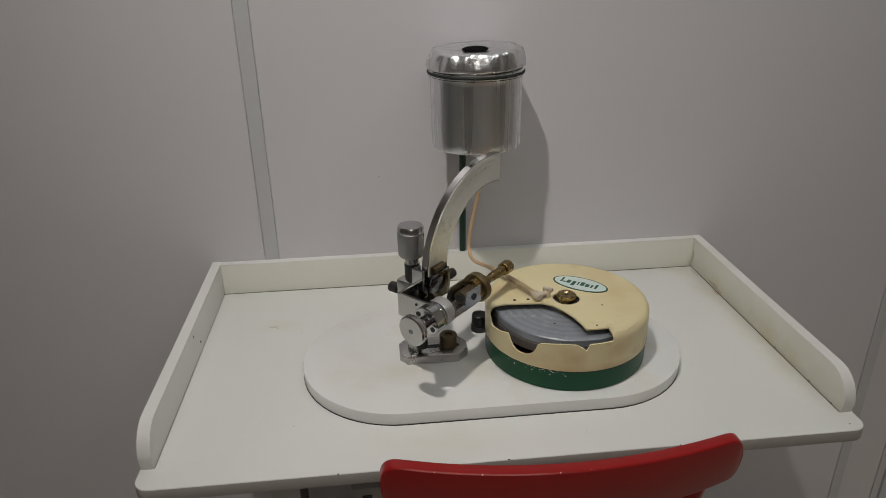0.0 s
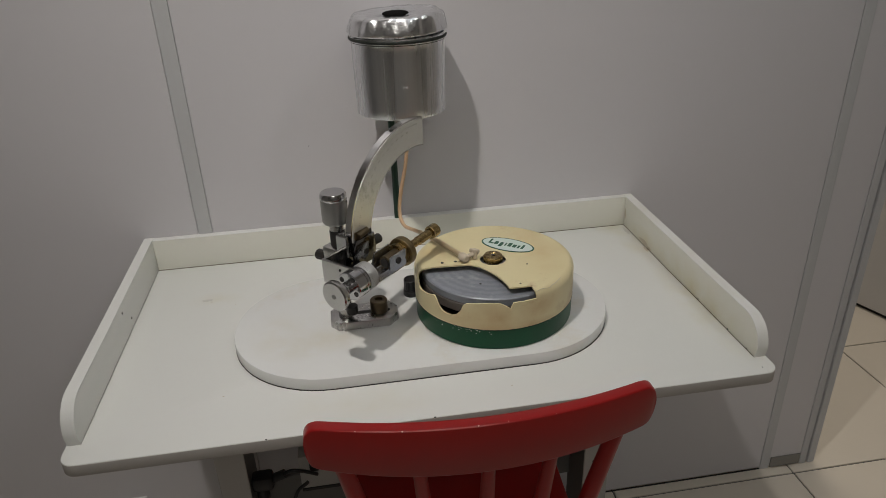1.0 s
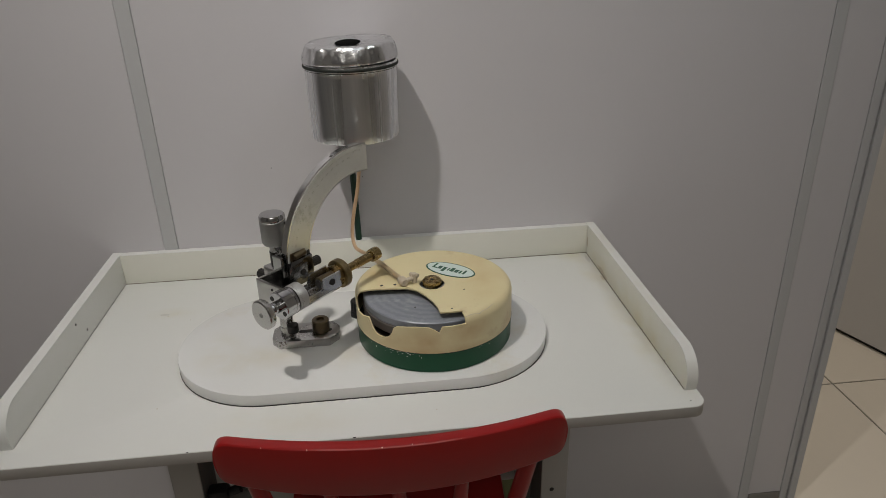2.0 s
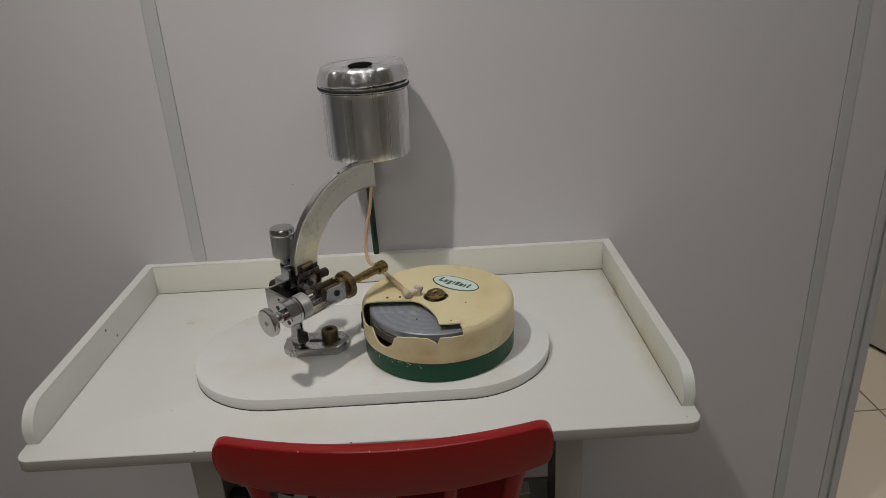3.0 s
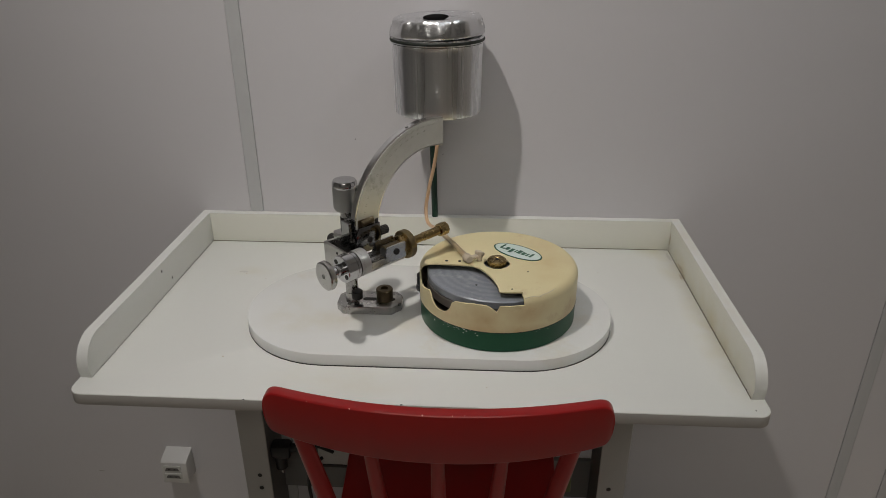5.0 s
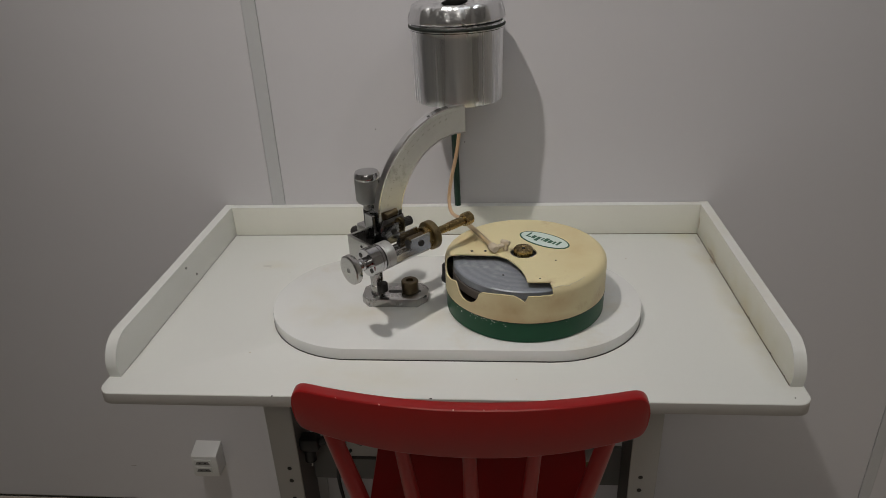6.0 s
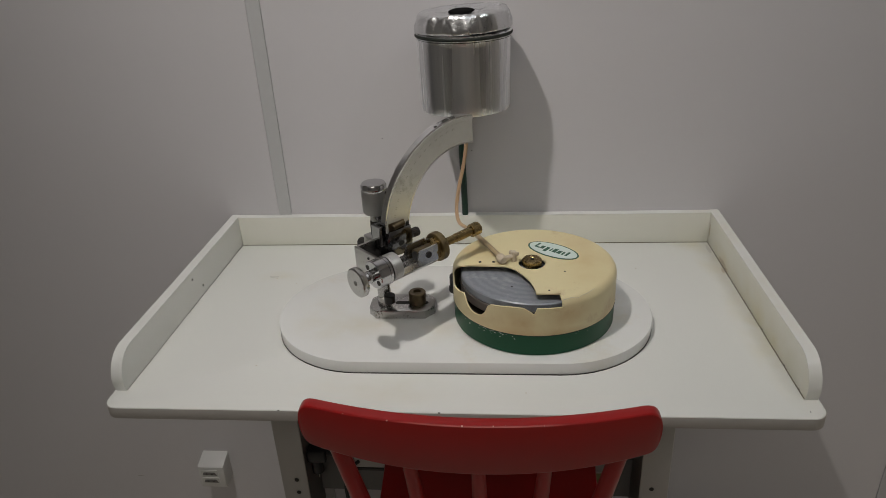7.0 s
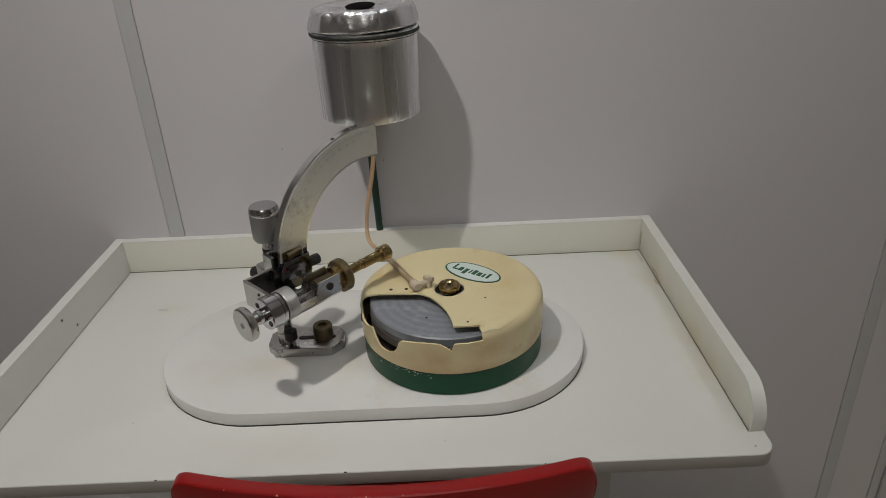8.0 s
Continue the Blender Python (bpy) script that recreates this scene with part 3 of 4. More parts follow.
def cover():
    bm = bmesh.new()
    zt, er = 0.8565, 0.012
    angles = sorted({round(-180 + k * 3.0, 3) for k in range(120)} | {a for a, z in DIP if a >= A0} | {A0, A1})
    rounding = [(DR - er + er * math.cos(radians(b)), zt - er + er * math.sin(radians(b))) for b in (0, 18, 36, 54, 72, 90)]
    cols = []
    for a in angles:
        c, s_ = math.cos(radians(a)), math.sin(radians(a))
        cut = rim_height(a)
        kept = cut is None or a in (A0, A1)
        low = bm.verts.new((DX + DR * c, DY + DR * s_, 0.8020))
        col = {"a": a, "low": low, "top": None, "ring": None}
        if cut is not None:
            col["top"] = bm.verts.new((DX + DR * c, DY + DR * s_, min(cut, zt - er)))
        if kept:
            col["ring"] = [bm.verts.new((DX + r * c, DY + r * s_, z)) for r, z in rounding]
            if cut is not None:
                bm.verts.remove(col["top"])
                col["top"] = col["ring"][0]
        cols.append(col)
    n = len(cols)
    edge_loop = []
    for i in range(n):
        p, q = cols[i], cols[(i + 1) % n]
        both = p["ring"] and q["ring"] and not (p["a"] == A0 and q["a"] != A0 and q["top"] and q["ring"] is None)
        if both:
            bm.faces.new((p["low"], q["low"], q["ring"][0], p["ring"][0]))
            for k in range(5):
                bm.faces.new((p["ring"][k], q["ring"][k], q["ring"][k + 1], p["ring"][k + 1]))
            edge_loop.append((p["ring"][5], q["ring"][5]))
        else:
            pt = p["top"] or p["ring"][0]
            qt = q["top"] or q["ring"][0]
            bm.faces.new((p["low"], q["low"], qt, pt))
    first = next(c for c in cols if c["a"] == A0)["ring"][5]
    last = next(c for c in cols if c["a"] == A1)["ring"][5]
    opening = [(0.02, -0.3085), (0.05, -0.3105), (0.074, -0.3125), (0.088, -0.322), (0.099, -0.339), (0.1075, -0.357), (0.113, -0.376), (0.1155, -0.3935), (0.1325, -0.3938), (0.1480, -0.3930)]
    line = [first] + [bm.verts.new((x, y, zt)) for x, y in opening] + [last]
    edges = []
    for p, q in edge_loop:
        edges.append(bm.edges.get((p, q)) or bm.edges.new((p, q)))
    for p, q in zip(line, line[1:]):
        edges.append(bm.edges.new((p, q)))
    hole = [bm.verts.new((0.1125 + 0.0195 * math.cos(k * math.pi / 16), -0.303 + 0.0195 * math.sin(k * math.pi / 16), zt)) for k in range(32)]
    for k in range(32):
        edges.append(bm.edges.new((hole[k], hole[(k + 1) % 32])))
    bmesh.ops.triangle_fill(bm, use_beauty=True, use_dissolve=False, edges=edges, normal=(0, 0, 1))
    return bm


part("seam", lathe([(DR - 0.003, 0.8015), (DR + 0.0003, 0.8015), (DR + 0.0003, 0.8022), (DR - 0.003, 0.8022)], MD, 96, True), DARK, drum, "dark seam under the cover")
cov = part("cover", cover(), CREAM, drum, "scuffed cream enamelled cover", 40)
thick = cov.modifiers.new("thickness", "SOLIDIFY")
thick.thickness, thick.offset = 0.0022, -1
part("pan", lathe([(0, 0.8030), (DR - 0.004, 0.8030), (DR - 0.004, 0.8050), (0, 0.8050)], MD, 64), INTERIOR, drum, "near-black pan inside")
lap_bm = lathe([(0, 0.832), (0.106, 0.832), (0.1085, 0.8335), (0.1085, 0.8435), (0.107, 0.8450), (0, 0.8450)], None, 96)
lap = part("lap", lap_bm, LAP, None, "", 35)
lap.parent, lap.location = drum, (0, 0, -BT)
tagged(lap, "grey grinding disc with swirl marks")
part("pit", rod((0.0825, -0.3535, 0.8449), (0.0825, -0.3535, 0.8453), 0.0017, 0.0001, 10), DARK, drum, "dark pit in the disc")
part("lap_plate", lathe([(0, 0.8175), (0.1080, 0.8175), (0.1095, 0.8190), (0.1095, 0.8310), (0.1085, 0.8319), (0, 0.8319)], MD, 96), LAP_SIDE, drum, "grimy backing plate under the disc")
part("spindle", merge(rod((0.1125, -0.303, 0.805), (0.1125, -0.303, 0.853), 0.009)), DARK, drum)
nut = part("spindle_nut", merge(lathe([(0, 0), (0.0130, 0), (0.0145, 0.001), (0.0145, 0.0085), (0.013, 0.0105), (0.006, 0.0110), (0.0045, 0.0096), (0, 0.0096)], Matrix.Translation((0.1125, -0.303, 0.8535)))), BRASS, drum, "worn brass spindle nut")
part("centre_hole", rod((0.1125, -0.303, 0.8632), (0.1125, -0.303, 0.8638), 0.0028, 0.0001, 14), DARK, nut)
for x, y in ((0.036, -0.299), (0.056, -0.299), (0.133, -0.385), (0.158, -0.330)):
    part("screw_hole", rod((x, y, 0.8560), (x, y, 0.8569), 0.0024 if y > -0.31 else 0.0014, 0.0001, 14), DARK, cov)
part("crack", sweep([(0.1500, -0.4060, 0.8535), (0.1600, -0.4015, 0.8545), (0.1700, -0.4000, 0.8535), (0.1745, -0.3960, 0.8545), (0.1830, -0.3890, 0.8545), (0.1950, -0.3755, 0.8545)], 0.0004, 6, 4), STAIN, cov)
random.seed(4)
chips = []
for k in range(34):
    a = radians(random.gauss(-122, 9) if k < 22 else random.uniform(-150, -50))
    z = 0.8016 - abs(random.gauss(0, 0.0045))
    w = random.uniform(0.0003, 0.0013)
    p = Vector((DX + (DR - 0.0004) * math.cos(a), DY + (DR - 0.0004) * math.sin(a), z))
    q = p + Vector((math.cos(a), math.sin(a), 0)) * 0.0003
    c = rod(p, q, w, 0.0001, 6)
    bmesh.ops.scale(c, vec=(1, 1, random.uniform(0.4, 0.9)), space=Matrix.Translation(-p), verts=c.verts)
    chips.append(c)
tagged(part("paint_chip", merge(*chips), CHIP, drum, "small bare chips in the green paint"), kind="stuff")

# oval maker's plate with plain bars
ML = Matrix.Translation((0.1455, -0.2615, 0.8567)) @ pose(0, 0, 0, 0, 0, -37.5)
ell = lambda a, b, n=48: [(a * math.cos(2 * math.pi * k / n), b * math.sin(2 * math.pi * k / n)) for k in range(n)]
plate = part("oval_label", prism(ell(0.0435, 0.0215), 0, 0.0005, 0, ML), LABEL_GREEN, drum, "oval white label with a green border")
part("label_face", prism(ell(0.0410, 0.0192), 0.0005, 0.0008, 0, ML), LABEL_WHITE, plate)
bars = []
for x, w, lo, hi in ((-0.0290, 0.0030, -0.0060, 0.0090), (-0.0245, 0.0050, -0.0060, -0.0030), (-0.0180, 0.0060, -0.0060, 0.0035), (-0.0095, 0.0055, -0.0110, 0.0035),
                     (-0.0025, 0.0022, -0.0060, 0.0040), (0.0040, 0.0060, -0.0060, 0.0060), (0.0120, 0.0060, -0.0060, 0.0035), (0.0190, 0.0032, -0.0060, 0.0035), (0.0255, 0.0036, -0.0060, 0.0075)):
    bars.append(box((x - w / 2, lo, 0.0008), (x + w / 2, hi, 0.0011), 0, 1, ML))
part("bar", merge(*bars), LABEL_GREEN, plate)

drum.location.y -= 0.004

# black stopper on the board behind the drum
stop = thing("stopper", (-0.005, -0.232, BT), "small black knurled plastic stopper on the board", "stopper")
part("stopper_base", lathe([(0, 0), (0.0135, 0), (0.014, 0.002), (0.0135, 0.008), (0.010, 0.010), (0, 0.010)], Matrix.Translation((-0.005, -0.232, BT))), BLACK, stop)
part("stopper_cap", knurled((-0.005, -0.232, BT + 0.010), (-0.005, -0.232, BT + 0.028), 0.0125, 20), BLACK, stop)

# ---- water can on its rod ----
can = thing("water_can", (0.0, -0.018, 0.809), "dented aluminium drip can held on a green rod", "can")
KX, KY = 0.0095, -0.086
MC = Matrix.Translation((KX, KY, 0.005))
part("can_body", lathe([(0, 1.0305), (0.0700, 1.0305), (0.0714, 1.0314), (0.0722, 1.0335), (0.0725, 1.045), (0.0740, 1.135), (0.0742, 1.143), (0.0760, 1.1465), (0.0760, 1.1520),
                        (0.0735, 1.1540), (0.0708, 1.1500), (0.0690, 1.05), (0, 1.045)], MC, 128), CAN, can, "brushed aluminium can")
seal = part("seal_ring", lathe([(0.0757 + 0.0023 * math.cos(k * math.pi / 6), 1.1492 + 0.0026 * math.sin(k * math.pi / 6)) for k in range(12)], MC, 72, True), RUBBER, can, "dark rubber ring round the rim")
part("rim_wire", lathe([(0.0738 + 0.0014 * math.cos(k * math.pi / 5), 1.1448 + 0.0014 * math.sin(k * math.pi / 5)) for k in range(10)], MC, 72, True), RUBBER, can, "thin dark ring under the rubber ring")
lid_bm = lathe([(0.0735, 1.1555), (0.0768, 1.1570), (0.0776, 1.1590), (0.0768, 1.1650), (0.0728, 1.1785), (0.0706, 1.1828), (0.0672, 1.1848), (0.0560, 1.1835), (0.0480, 1.1810), (0.0300, 1.1800), (0.0225, 1.1805), (0.0215, 1.1795), (0.0215, 1.1745), (0, 1.1740)], MC, 96)
for v in lid_bm.verts:
    r = (v.co.xy - Vector((KX, KY))).length
    k = 0.0030 * noise.noise(v.co * 34.0) + 0.0016 * noise.noise(v.co * 110.0)
    if r > 0.066:
        a = math.atan2(v.co.y - KY, v.co.x - KX)
        k += 0.0026 * noise.noise((5.5 * math.cos(a), 5.5 * math.sin(a), v.co.z * 40)) + 0.0020 * noise.noise((14 * math.cos(a), 14 * math.sin(a), v.co.z * 90))
    if r > 0.03:
        v.co.z += (0.2 if r < 0.069 else 0.5) * k + 0.030 * (v.co.x - KX) + 0.012 * (v.co.y - KY)
        v.co.xy += (v.co.xy - Vector((KX, KY))).normalized() * k
lid = part("lid", lid_bm, LID, can, "dented polished lid with a dark filler hole", 60)
part("filler_hole", lathe([(0, 0), (0.0185, 0), (0.0210, 0.0012), (0.0190, 0.0022), (0, 0.0018)], Matrix.Translation((KX - 0.002, KY - 0.006, 1.1865)) @ pose(0, 0, 0, 6.5, -1.7, 0) @ Matrix.Diagonal((1, 0.92, 1, 1)), 40), HOLE, lid)
part("support_rod", merge(rod((-0.003, -0.0085, 0.8085), (-0.005, -0.030, 1.032), 0.0058, 0.0005)), ROD, can, "dark green painted rod")

hose = thing("water_hose", (KX, KY, 1.03), "thin amber rubber hose from the can to the drum", "hose")
part("tube", sweep([(0.012, -0.125, 1.037), (0.012, -0.128, 1.00), (0.006, -0.130, 0.955), (-0.004, -0.132, 0.91), (-0.009, -0.136, 0.875), (-0.004, -0.155, 0.857), (0.014, -0.197, 0.8625), (0.038, -0.250, 0.8675), (0.066, -0.303, 0.8655)], 0.0031), HOSE, hose)
part("sleeve", sweep([(0.016, -0.201, 0.8632), (0.038, -0.250, 0.8675), (0.066, -0.303, 0.8655)], 0.0039), SLEEVE, hose, "wider tan sleeve over the hose end")
part("drip_fitting", merge(lathe([(0, -0.008), (0.005, -0.0075), (0.0070, -0.0035), (0.0070, 0.0035), (0.005, 0.0075), (0, 0.008)], Matrix.Translation((0.068, -0.307, 0.8640)) @ pose(0, 0, 0, 90, 0, 30), 20),
                           rod((0.072, -0.306, 0.864), (0.090, -0.299, 0.866), 0.0035), rod((0.086, -0.301, 0.8575), (0.086, -0.301, 0.873), 0.0038), rod((0.080, -0.295, 0.869), (0.092, -0.303, 0.869), 0.0034)), FITTING, hose, "milky plastic drip valve")

# ---- faceting head ----
KN = Vector((-0.123, -0.427, 0.0))
MH = Matrix.Translation(KN) @ pose(0, 0, 0, 0, 0, 45.5)


def hp(u, v, z):
    return MH @ Vector((u, v, z))


def quill(u):
    return hp(u, 0, 0.889 + 0.036 * u)


head = thing("faceting_head", (-0.113, -0.302, BT), "steel faceting head with a curved protractor arm and brass spindle", "faceting head")
o = [(-0.1365, -0.308), (-0.1250, -0.3215), (-0.0490, -0.3215), (-0.0345, -0.305), (-0.0345, -0.284), (-0.0460, -0.268), (-0.1250, -0.268), (-0.1365, -0.281)]
base = part("foot_plate", prism(o, BT, BT + 0.0135, 0.0012), STEEL, head, "machined steel foot plate with chamfered corners")
slot = [*arc(-0.093, -0.2955, 0.0042, 90, 270, 8), *arc(-0.050, -0.2955, 0.0042, -90, 90, 8)]
part("slot", prism(slot, BT + 0.0132, BT + 0.0139, 0), DARK, base)
cn = part("clamp_nut", lathe([(0, 0), (0.0125, 0), (0.0132, 0.001), (0.0132, 0.0125), (0.0132, 0.0130), (0.0132, 0.0185), (0.0120, 0.0200), (0.0062, 0.0200), (0.0055, 0.0160), (0, 0.0160)], Matrix.Translation((-0.0625, -0.2960, BT + 0.0139)), 40), BRONZE, head, "dull brass clamp nut")
part("column", merge(rod((-0.113, -0.300, BT + 0.0135), (-0.113, -0.300, BT + 0.030), 0.0105), rod((-0.113, -0.300, BT + 0.030), (-0.113, -0.300, 0.945), 0.0100)), STEEL, head, "steel column")
part("column_sleeve", rod((-0.113, -0.300, 0.900), (-0.113, -0.300, 0.926), 0.0108), DARK, head)
part("column_collar", rod((-0.103, -0.312, 0.793), (-0.103, -0.312, 0.806), 0.0085), DARK, head)
capm = Matrix.Translation((-0.1135, -0.3015, 0.938))
cap = part("height_knob", lathe([(0, 0), (0.0165, 0), (0.0178, 0.002), (0.0186, 0.004), (0.0186, 0.036), (0.0180, 0.0368), (0, 0.0368)], capm, 56), DULL, head, "grey height adjusting knob")
part("set_screw", rod((-0.0960, -0.3075, 0.9705), (-0.0954, -0.3077, 0.9705), 0.0022, 0.0001, 12), DARK, cap)
part("knob_top", lathe([(0, 0.0366), (0.0182, 0.0366), (0.0186, 0.0378), (0.0186, 0.0425), (0.0165, 0.0458), (0, 0.0464)], capm, 56), CHROME, cap, "polished knob top")

# carriage: an open channel between the column and the spindle housing
part("carriage", merge(box((0.0385, -0.002, 0.876), (0.0425, 0.058, 0.911), 0.001, 1, MH), box((0.0425, 0.054, 0.876), (0.092, 0.058, 0.911), 0.001, 1, MH),
                       box((0.0425, -0.002, 0.874), (0.100, 0.054, 0.879), 0.001, 1, MH), box((0.080, 0.060, 0.868), (0.112, 0.098, 0.903), 0.003, 2, MH)), SATIN, head, "machined aluminium carriage")
# Dark sheet over the channel floor, painted shade inside the pocket.
part("pocket_shade", box((0.0428, 0.0, 0.8792), (0.098, 0.0538, 0.8805), 0, 1, MH), DARK, head)
for a, b, r in (((0.086, 0.099, 0.884), (0.086, 0.114, 0.884), 0.0078), ((0.1235, 0.040, 0.907), (0.1390, 0.040, 0.907), 0.0070)):
    part("thumb_screw", knurled(hp(*a), hp(*b), r, 16), DARK, head, "black knurled thumb screw")
part("set_screw", rod(hp(0.0386, 0.024, 0.903), hp(0.0378, 0.024, 0.903), 0.0019, 0.0001, 12), DARK, head)
jaw = [(0.078, 0.884), (0.120, 0.884), (0.124, 0.900), (0.122, 0.924), (0.086, 0.924), (0.080, 0.912)]
TO_V = MH @ Matrix(((1, 0, 0, 0), (0, 0, 1, 0), (0, 1, 0, 0), (0, 0, 0, 1)))
front = part("clamp_jaw", prism(jaw, 0.0335, 0.0385, 0.0008, TO_V), DARK_REFLECT, head, "chromed clamp jaw")
part("clamp_jaw", prism(jaw, 0.0520, 0.0575, 0.0008, TO_V), DARK_REFLECT, head, "chromed clamp jaw")
part("jaw_end", box((0.0715, 0.040, 0.902), (0.0765, 0.060, 0.933), 0.001, 1, MH), CHROME, head, "chromed clip")
part("jaw_end", box((0.0765, 0.0555, 0.902), (0.0870, 0.060, 0.933), 0.001, 1, MH), CHROME, head)
part("jaw_end", box((0.1180, 0.0385, 0.888), (0.1235, 0.052, 0.929), 0.001, 1, MH), DARK, head)
part("jaw_screw", rod(hp(0.103, 0.0337, 0.902), hp(0.103, 0.0325, 0.902), 0.0046, 0.0002, 16), DARK, front)

# protractor: a quarter ring standing in a vertical plane
SC = (0.2295, 0.044, 0.9100)
R0, R1 = 0.1062, 0.1490


def ring_point(r, deg, v):
    return hp(SC[0] - r * math.cos(radians(deg)), v, SC[2] + r * math.sin(radians(deg)))


def sector(r0, r1, d0, d1, v0, v1, n=40, bevel=0.0):
    bm = bmesh.new()
    rows = []
    for k in range(n + 1):
        row = []
        for r, v in ((r0, v0), (r1, v0), (r1, v1), (r0, v1)):
            end = 90 + math.degrees(math.asin(0.0240 / r)) if d1 is None else d1
            row.append(bm.verts.new(ring_point(r, d0 + (end - d0) * k / n, v)))
        rows.append(row)
    for p, q in zip(rows, rows[1:]):
        for k in range(4):
            bm.faces.new((p[k], p[(k + 1) % 4], q[(k + 1) % 4], q[k]))
    bm.faces.new(rows[0])
    bm.faces.new(rows[-1][::-1])
    if bevel:
        bmesh.ops.bevel(bm, geom=[e for e in bm.edges if e.calc_face_angle(0) > 1.0], offset=bevel, segments=2, affect="EDGES", profile=0.5)
    return bm


pro = part("protractor", sector(R0, R1, -4, None, 0.0405, 0.0508, 44, 0.0026), PROTRACTOR, head, "chromed quarter-ring protractor")
part("scale_face", sector(R0 + 0.0024, R1 - 0.0028, 4, None, 0.0399, 0.0405, 44), SCALE_FACE, pro, "worn engraved scale")
ticks = []
for k in range(0, 81):
    d = 14 + k
    deep = 0.0030 if k % 5 == 0 else 0.0016
    ticks.append(sector(R1 - 0.008 - deep, R1 - 0.008, d - 0.05, d + 0.05, 0.0396, 0.0400, 1))
tagged(part("tick_marks", merge(*ticks), GRAD, pro), kind="stuff")
nums = []
for k in range(0, 15):
    d = 14 + 5 * k
    for off in (-0.55, 0.55):
        nums.append(sector(R1 - 0.0170, R1 - 0.0146, d + off - 0.24, d + off + 0.24, 0.0396, 0.0400, 1))
tagged(part("bar", merge(*nums), GRAD, pro), kind="stuff")
# Flush dark disc drawn in place of a hole in the rim.
part("rim_hole", merge(rod(ring_point(R1 - 0.0012, 73, 0.0441), ring_point(R1 + 0.0003, 73, 0.0441), 0.0026, 0.0001, 14)), DARK, pro)
part("brass_shoe", merge(box((0.0870, 0.0388, 0.912), (0.1150, 0.0398, 0.9340), 0.0004, 1, MH), rod(hp(0.092, 0.0365, 0.928), hp(0.112, 0.0365, 0.931), 0.0045)), BRONZE, head, "tarnished brass shoe")

# spindle: index wheel, housing, trough, brass collar and dop
spin = part("spindle_housing", merge(
    lathe([(0, 0), (0.0045, 0), (0.0070, 0.0045), (0.0085, 0.012), (0, 0.012)], axis_matrix(quill(0.009), quill(0.03)), 32),
    rod(quill(0.018), quill(0.030), 0.0085),
    lathe([(0, 0), (0.0190, 0), (0.0200, 0.001), (0.0200, 0.0145), (0.0192, 0.0150), (0.0192, 0.0165), (0.0200, 0.0170), (0.0200, 0.0205), (0.0192, 0.021), (0, 0.021)], axis_matrix(quill(0.028), quill(0.06)), 56)), CHROME, head, "polished spindle housing")
for k in (35, 125, 215, 305):
    m = axis_matrix(quill(0.0279), quill(0.06))
    a = m @ Vector((0.0140 * math.cos(radians(k)), 0.0140 * math.sin(radians(k)), 0))
    part("cap_screw", rod(a, a + (quill(0.0) - quill(0.1)).normalized() * 0.0006, 0.0036, 0.0001, 14), DARK, spin)
part("index_wheel", merge(lathe([(0, -0.001), (0.0190, -0.001), (0.0208, 0.0005), (0.0208, 0.0065), (0.0195, 0.0085), (0.006, 0.0095), (0, 0.0095)], axis_matrix(quill(0.0), quill(0.1)), 56)), SATIN, head, "aluminium hand wheel")
part("wheel_screw", rod(quill(-0.0008), quill(-0.0016), 0.0034, 0.0002, 16), DULL, head)
part("index_ring", lathe([(0.010, 0), (0.0190, 0), (0.0194, 0.0008), (0.0194, 0.0145), (0.0188, 0.0152), (0.010, 0.0152)], axis_matrix(quill(0.0515), quill(0.1)), 56, True), RING, head, "pale engraved index ring")
marks = []
m = axis_matrix(quill(0.0515), quill(0.1))
for k in range(48):
    c = box((0.0193, -0.00016, 0.002), (0.01955, 0.00016, 0.0065 if k % 4 == 0 else 0.0045))
    bmesh.ops.transform(c, matrix=m @ pose(0, 0, 0, 0, 0, k * 7.5), verts=c.verts)
    marks.append(c)
tagged(part("index_marks", merge(*marks), GRAD, head), kind="stuff")


def trough():
    """Half-open channel round the spindle axis, with two raised ears."""
    bm = bmesh.new()
    m = axis_matrix(quill(0.065), quill(0.16))
    stations = [(0.0, -0.003), (0.027, -0.003), (0.032, 0.012), (0.034, 0.0135), (0.065, 0.0135)]
    inner = [(-0.0130, 1), (-0.0130, -0.004), (-0.0128, -0.006), (-0.0115, -0.0080), (0.0115, -0.0080), (0.0128, -0.006), (0.0130, -0.004), (0.0130, 1)]
    outer = [(0.0155, 1), (0.0155, 0), (0.0150, -0.0105), (0.010, -0.0165), (-0.010, -0.0165), (-0.0150, -0.0105), (-0.0155, 0), (-0.0155, 1)]
    inv = m.inverted().to_3x3() @ Vector((0, 0, 1))
    up = Vector((inv.x, inv.y, 0)).normalized()
    sidev = up.cross(Vector((0, 0, 1)))
    rows = []
    for s_, h in stations:
        row = []
        for a, b in inner + outer:
            z = h if b == 1 else b
            row.append(bm.verts.new(m @ (sidev * a + up * z + Vector((0, 0, s_)))))
        rows.append(row)
    n = len(rows[0])
    for p, q in zip(rows, rows[1:]):
        for k in range(n):
            bm.faces.new((p[k], p[(k + 1) % n], q[(k + 1) % n], q[k]))
    bm.faces.new(rows[0])
    bm.faces.new(rows[-1][::-1])
    return bm


tr = part("spindle_trough", trough(), BRIGHT, head, "polished open spindle trough", 30)
for u in (0.113,):
    q = hp(u, -0.0154, 0.889 + 0.036 * u + 0.003)
    part("pivot_screw", rod(q, q + (hp(0, -1, 0) - hp(0, 0, 0)) * 0.0016, 0.0048, 0.0003, 18), DARK, tr)
part("spindle_shaft", merge(rod(quill(0.064), quill(0.071), 0.0090), rod(quill(0.100), quill(0.132), 0.0070)), DARK, head)
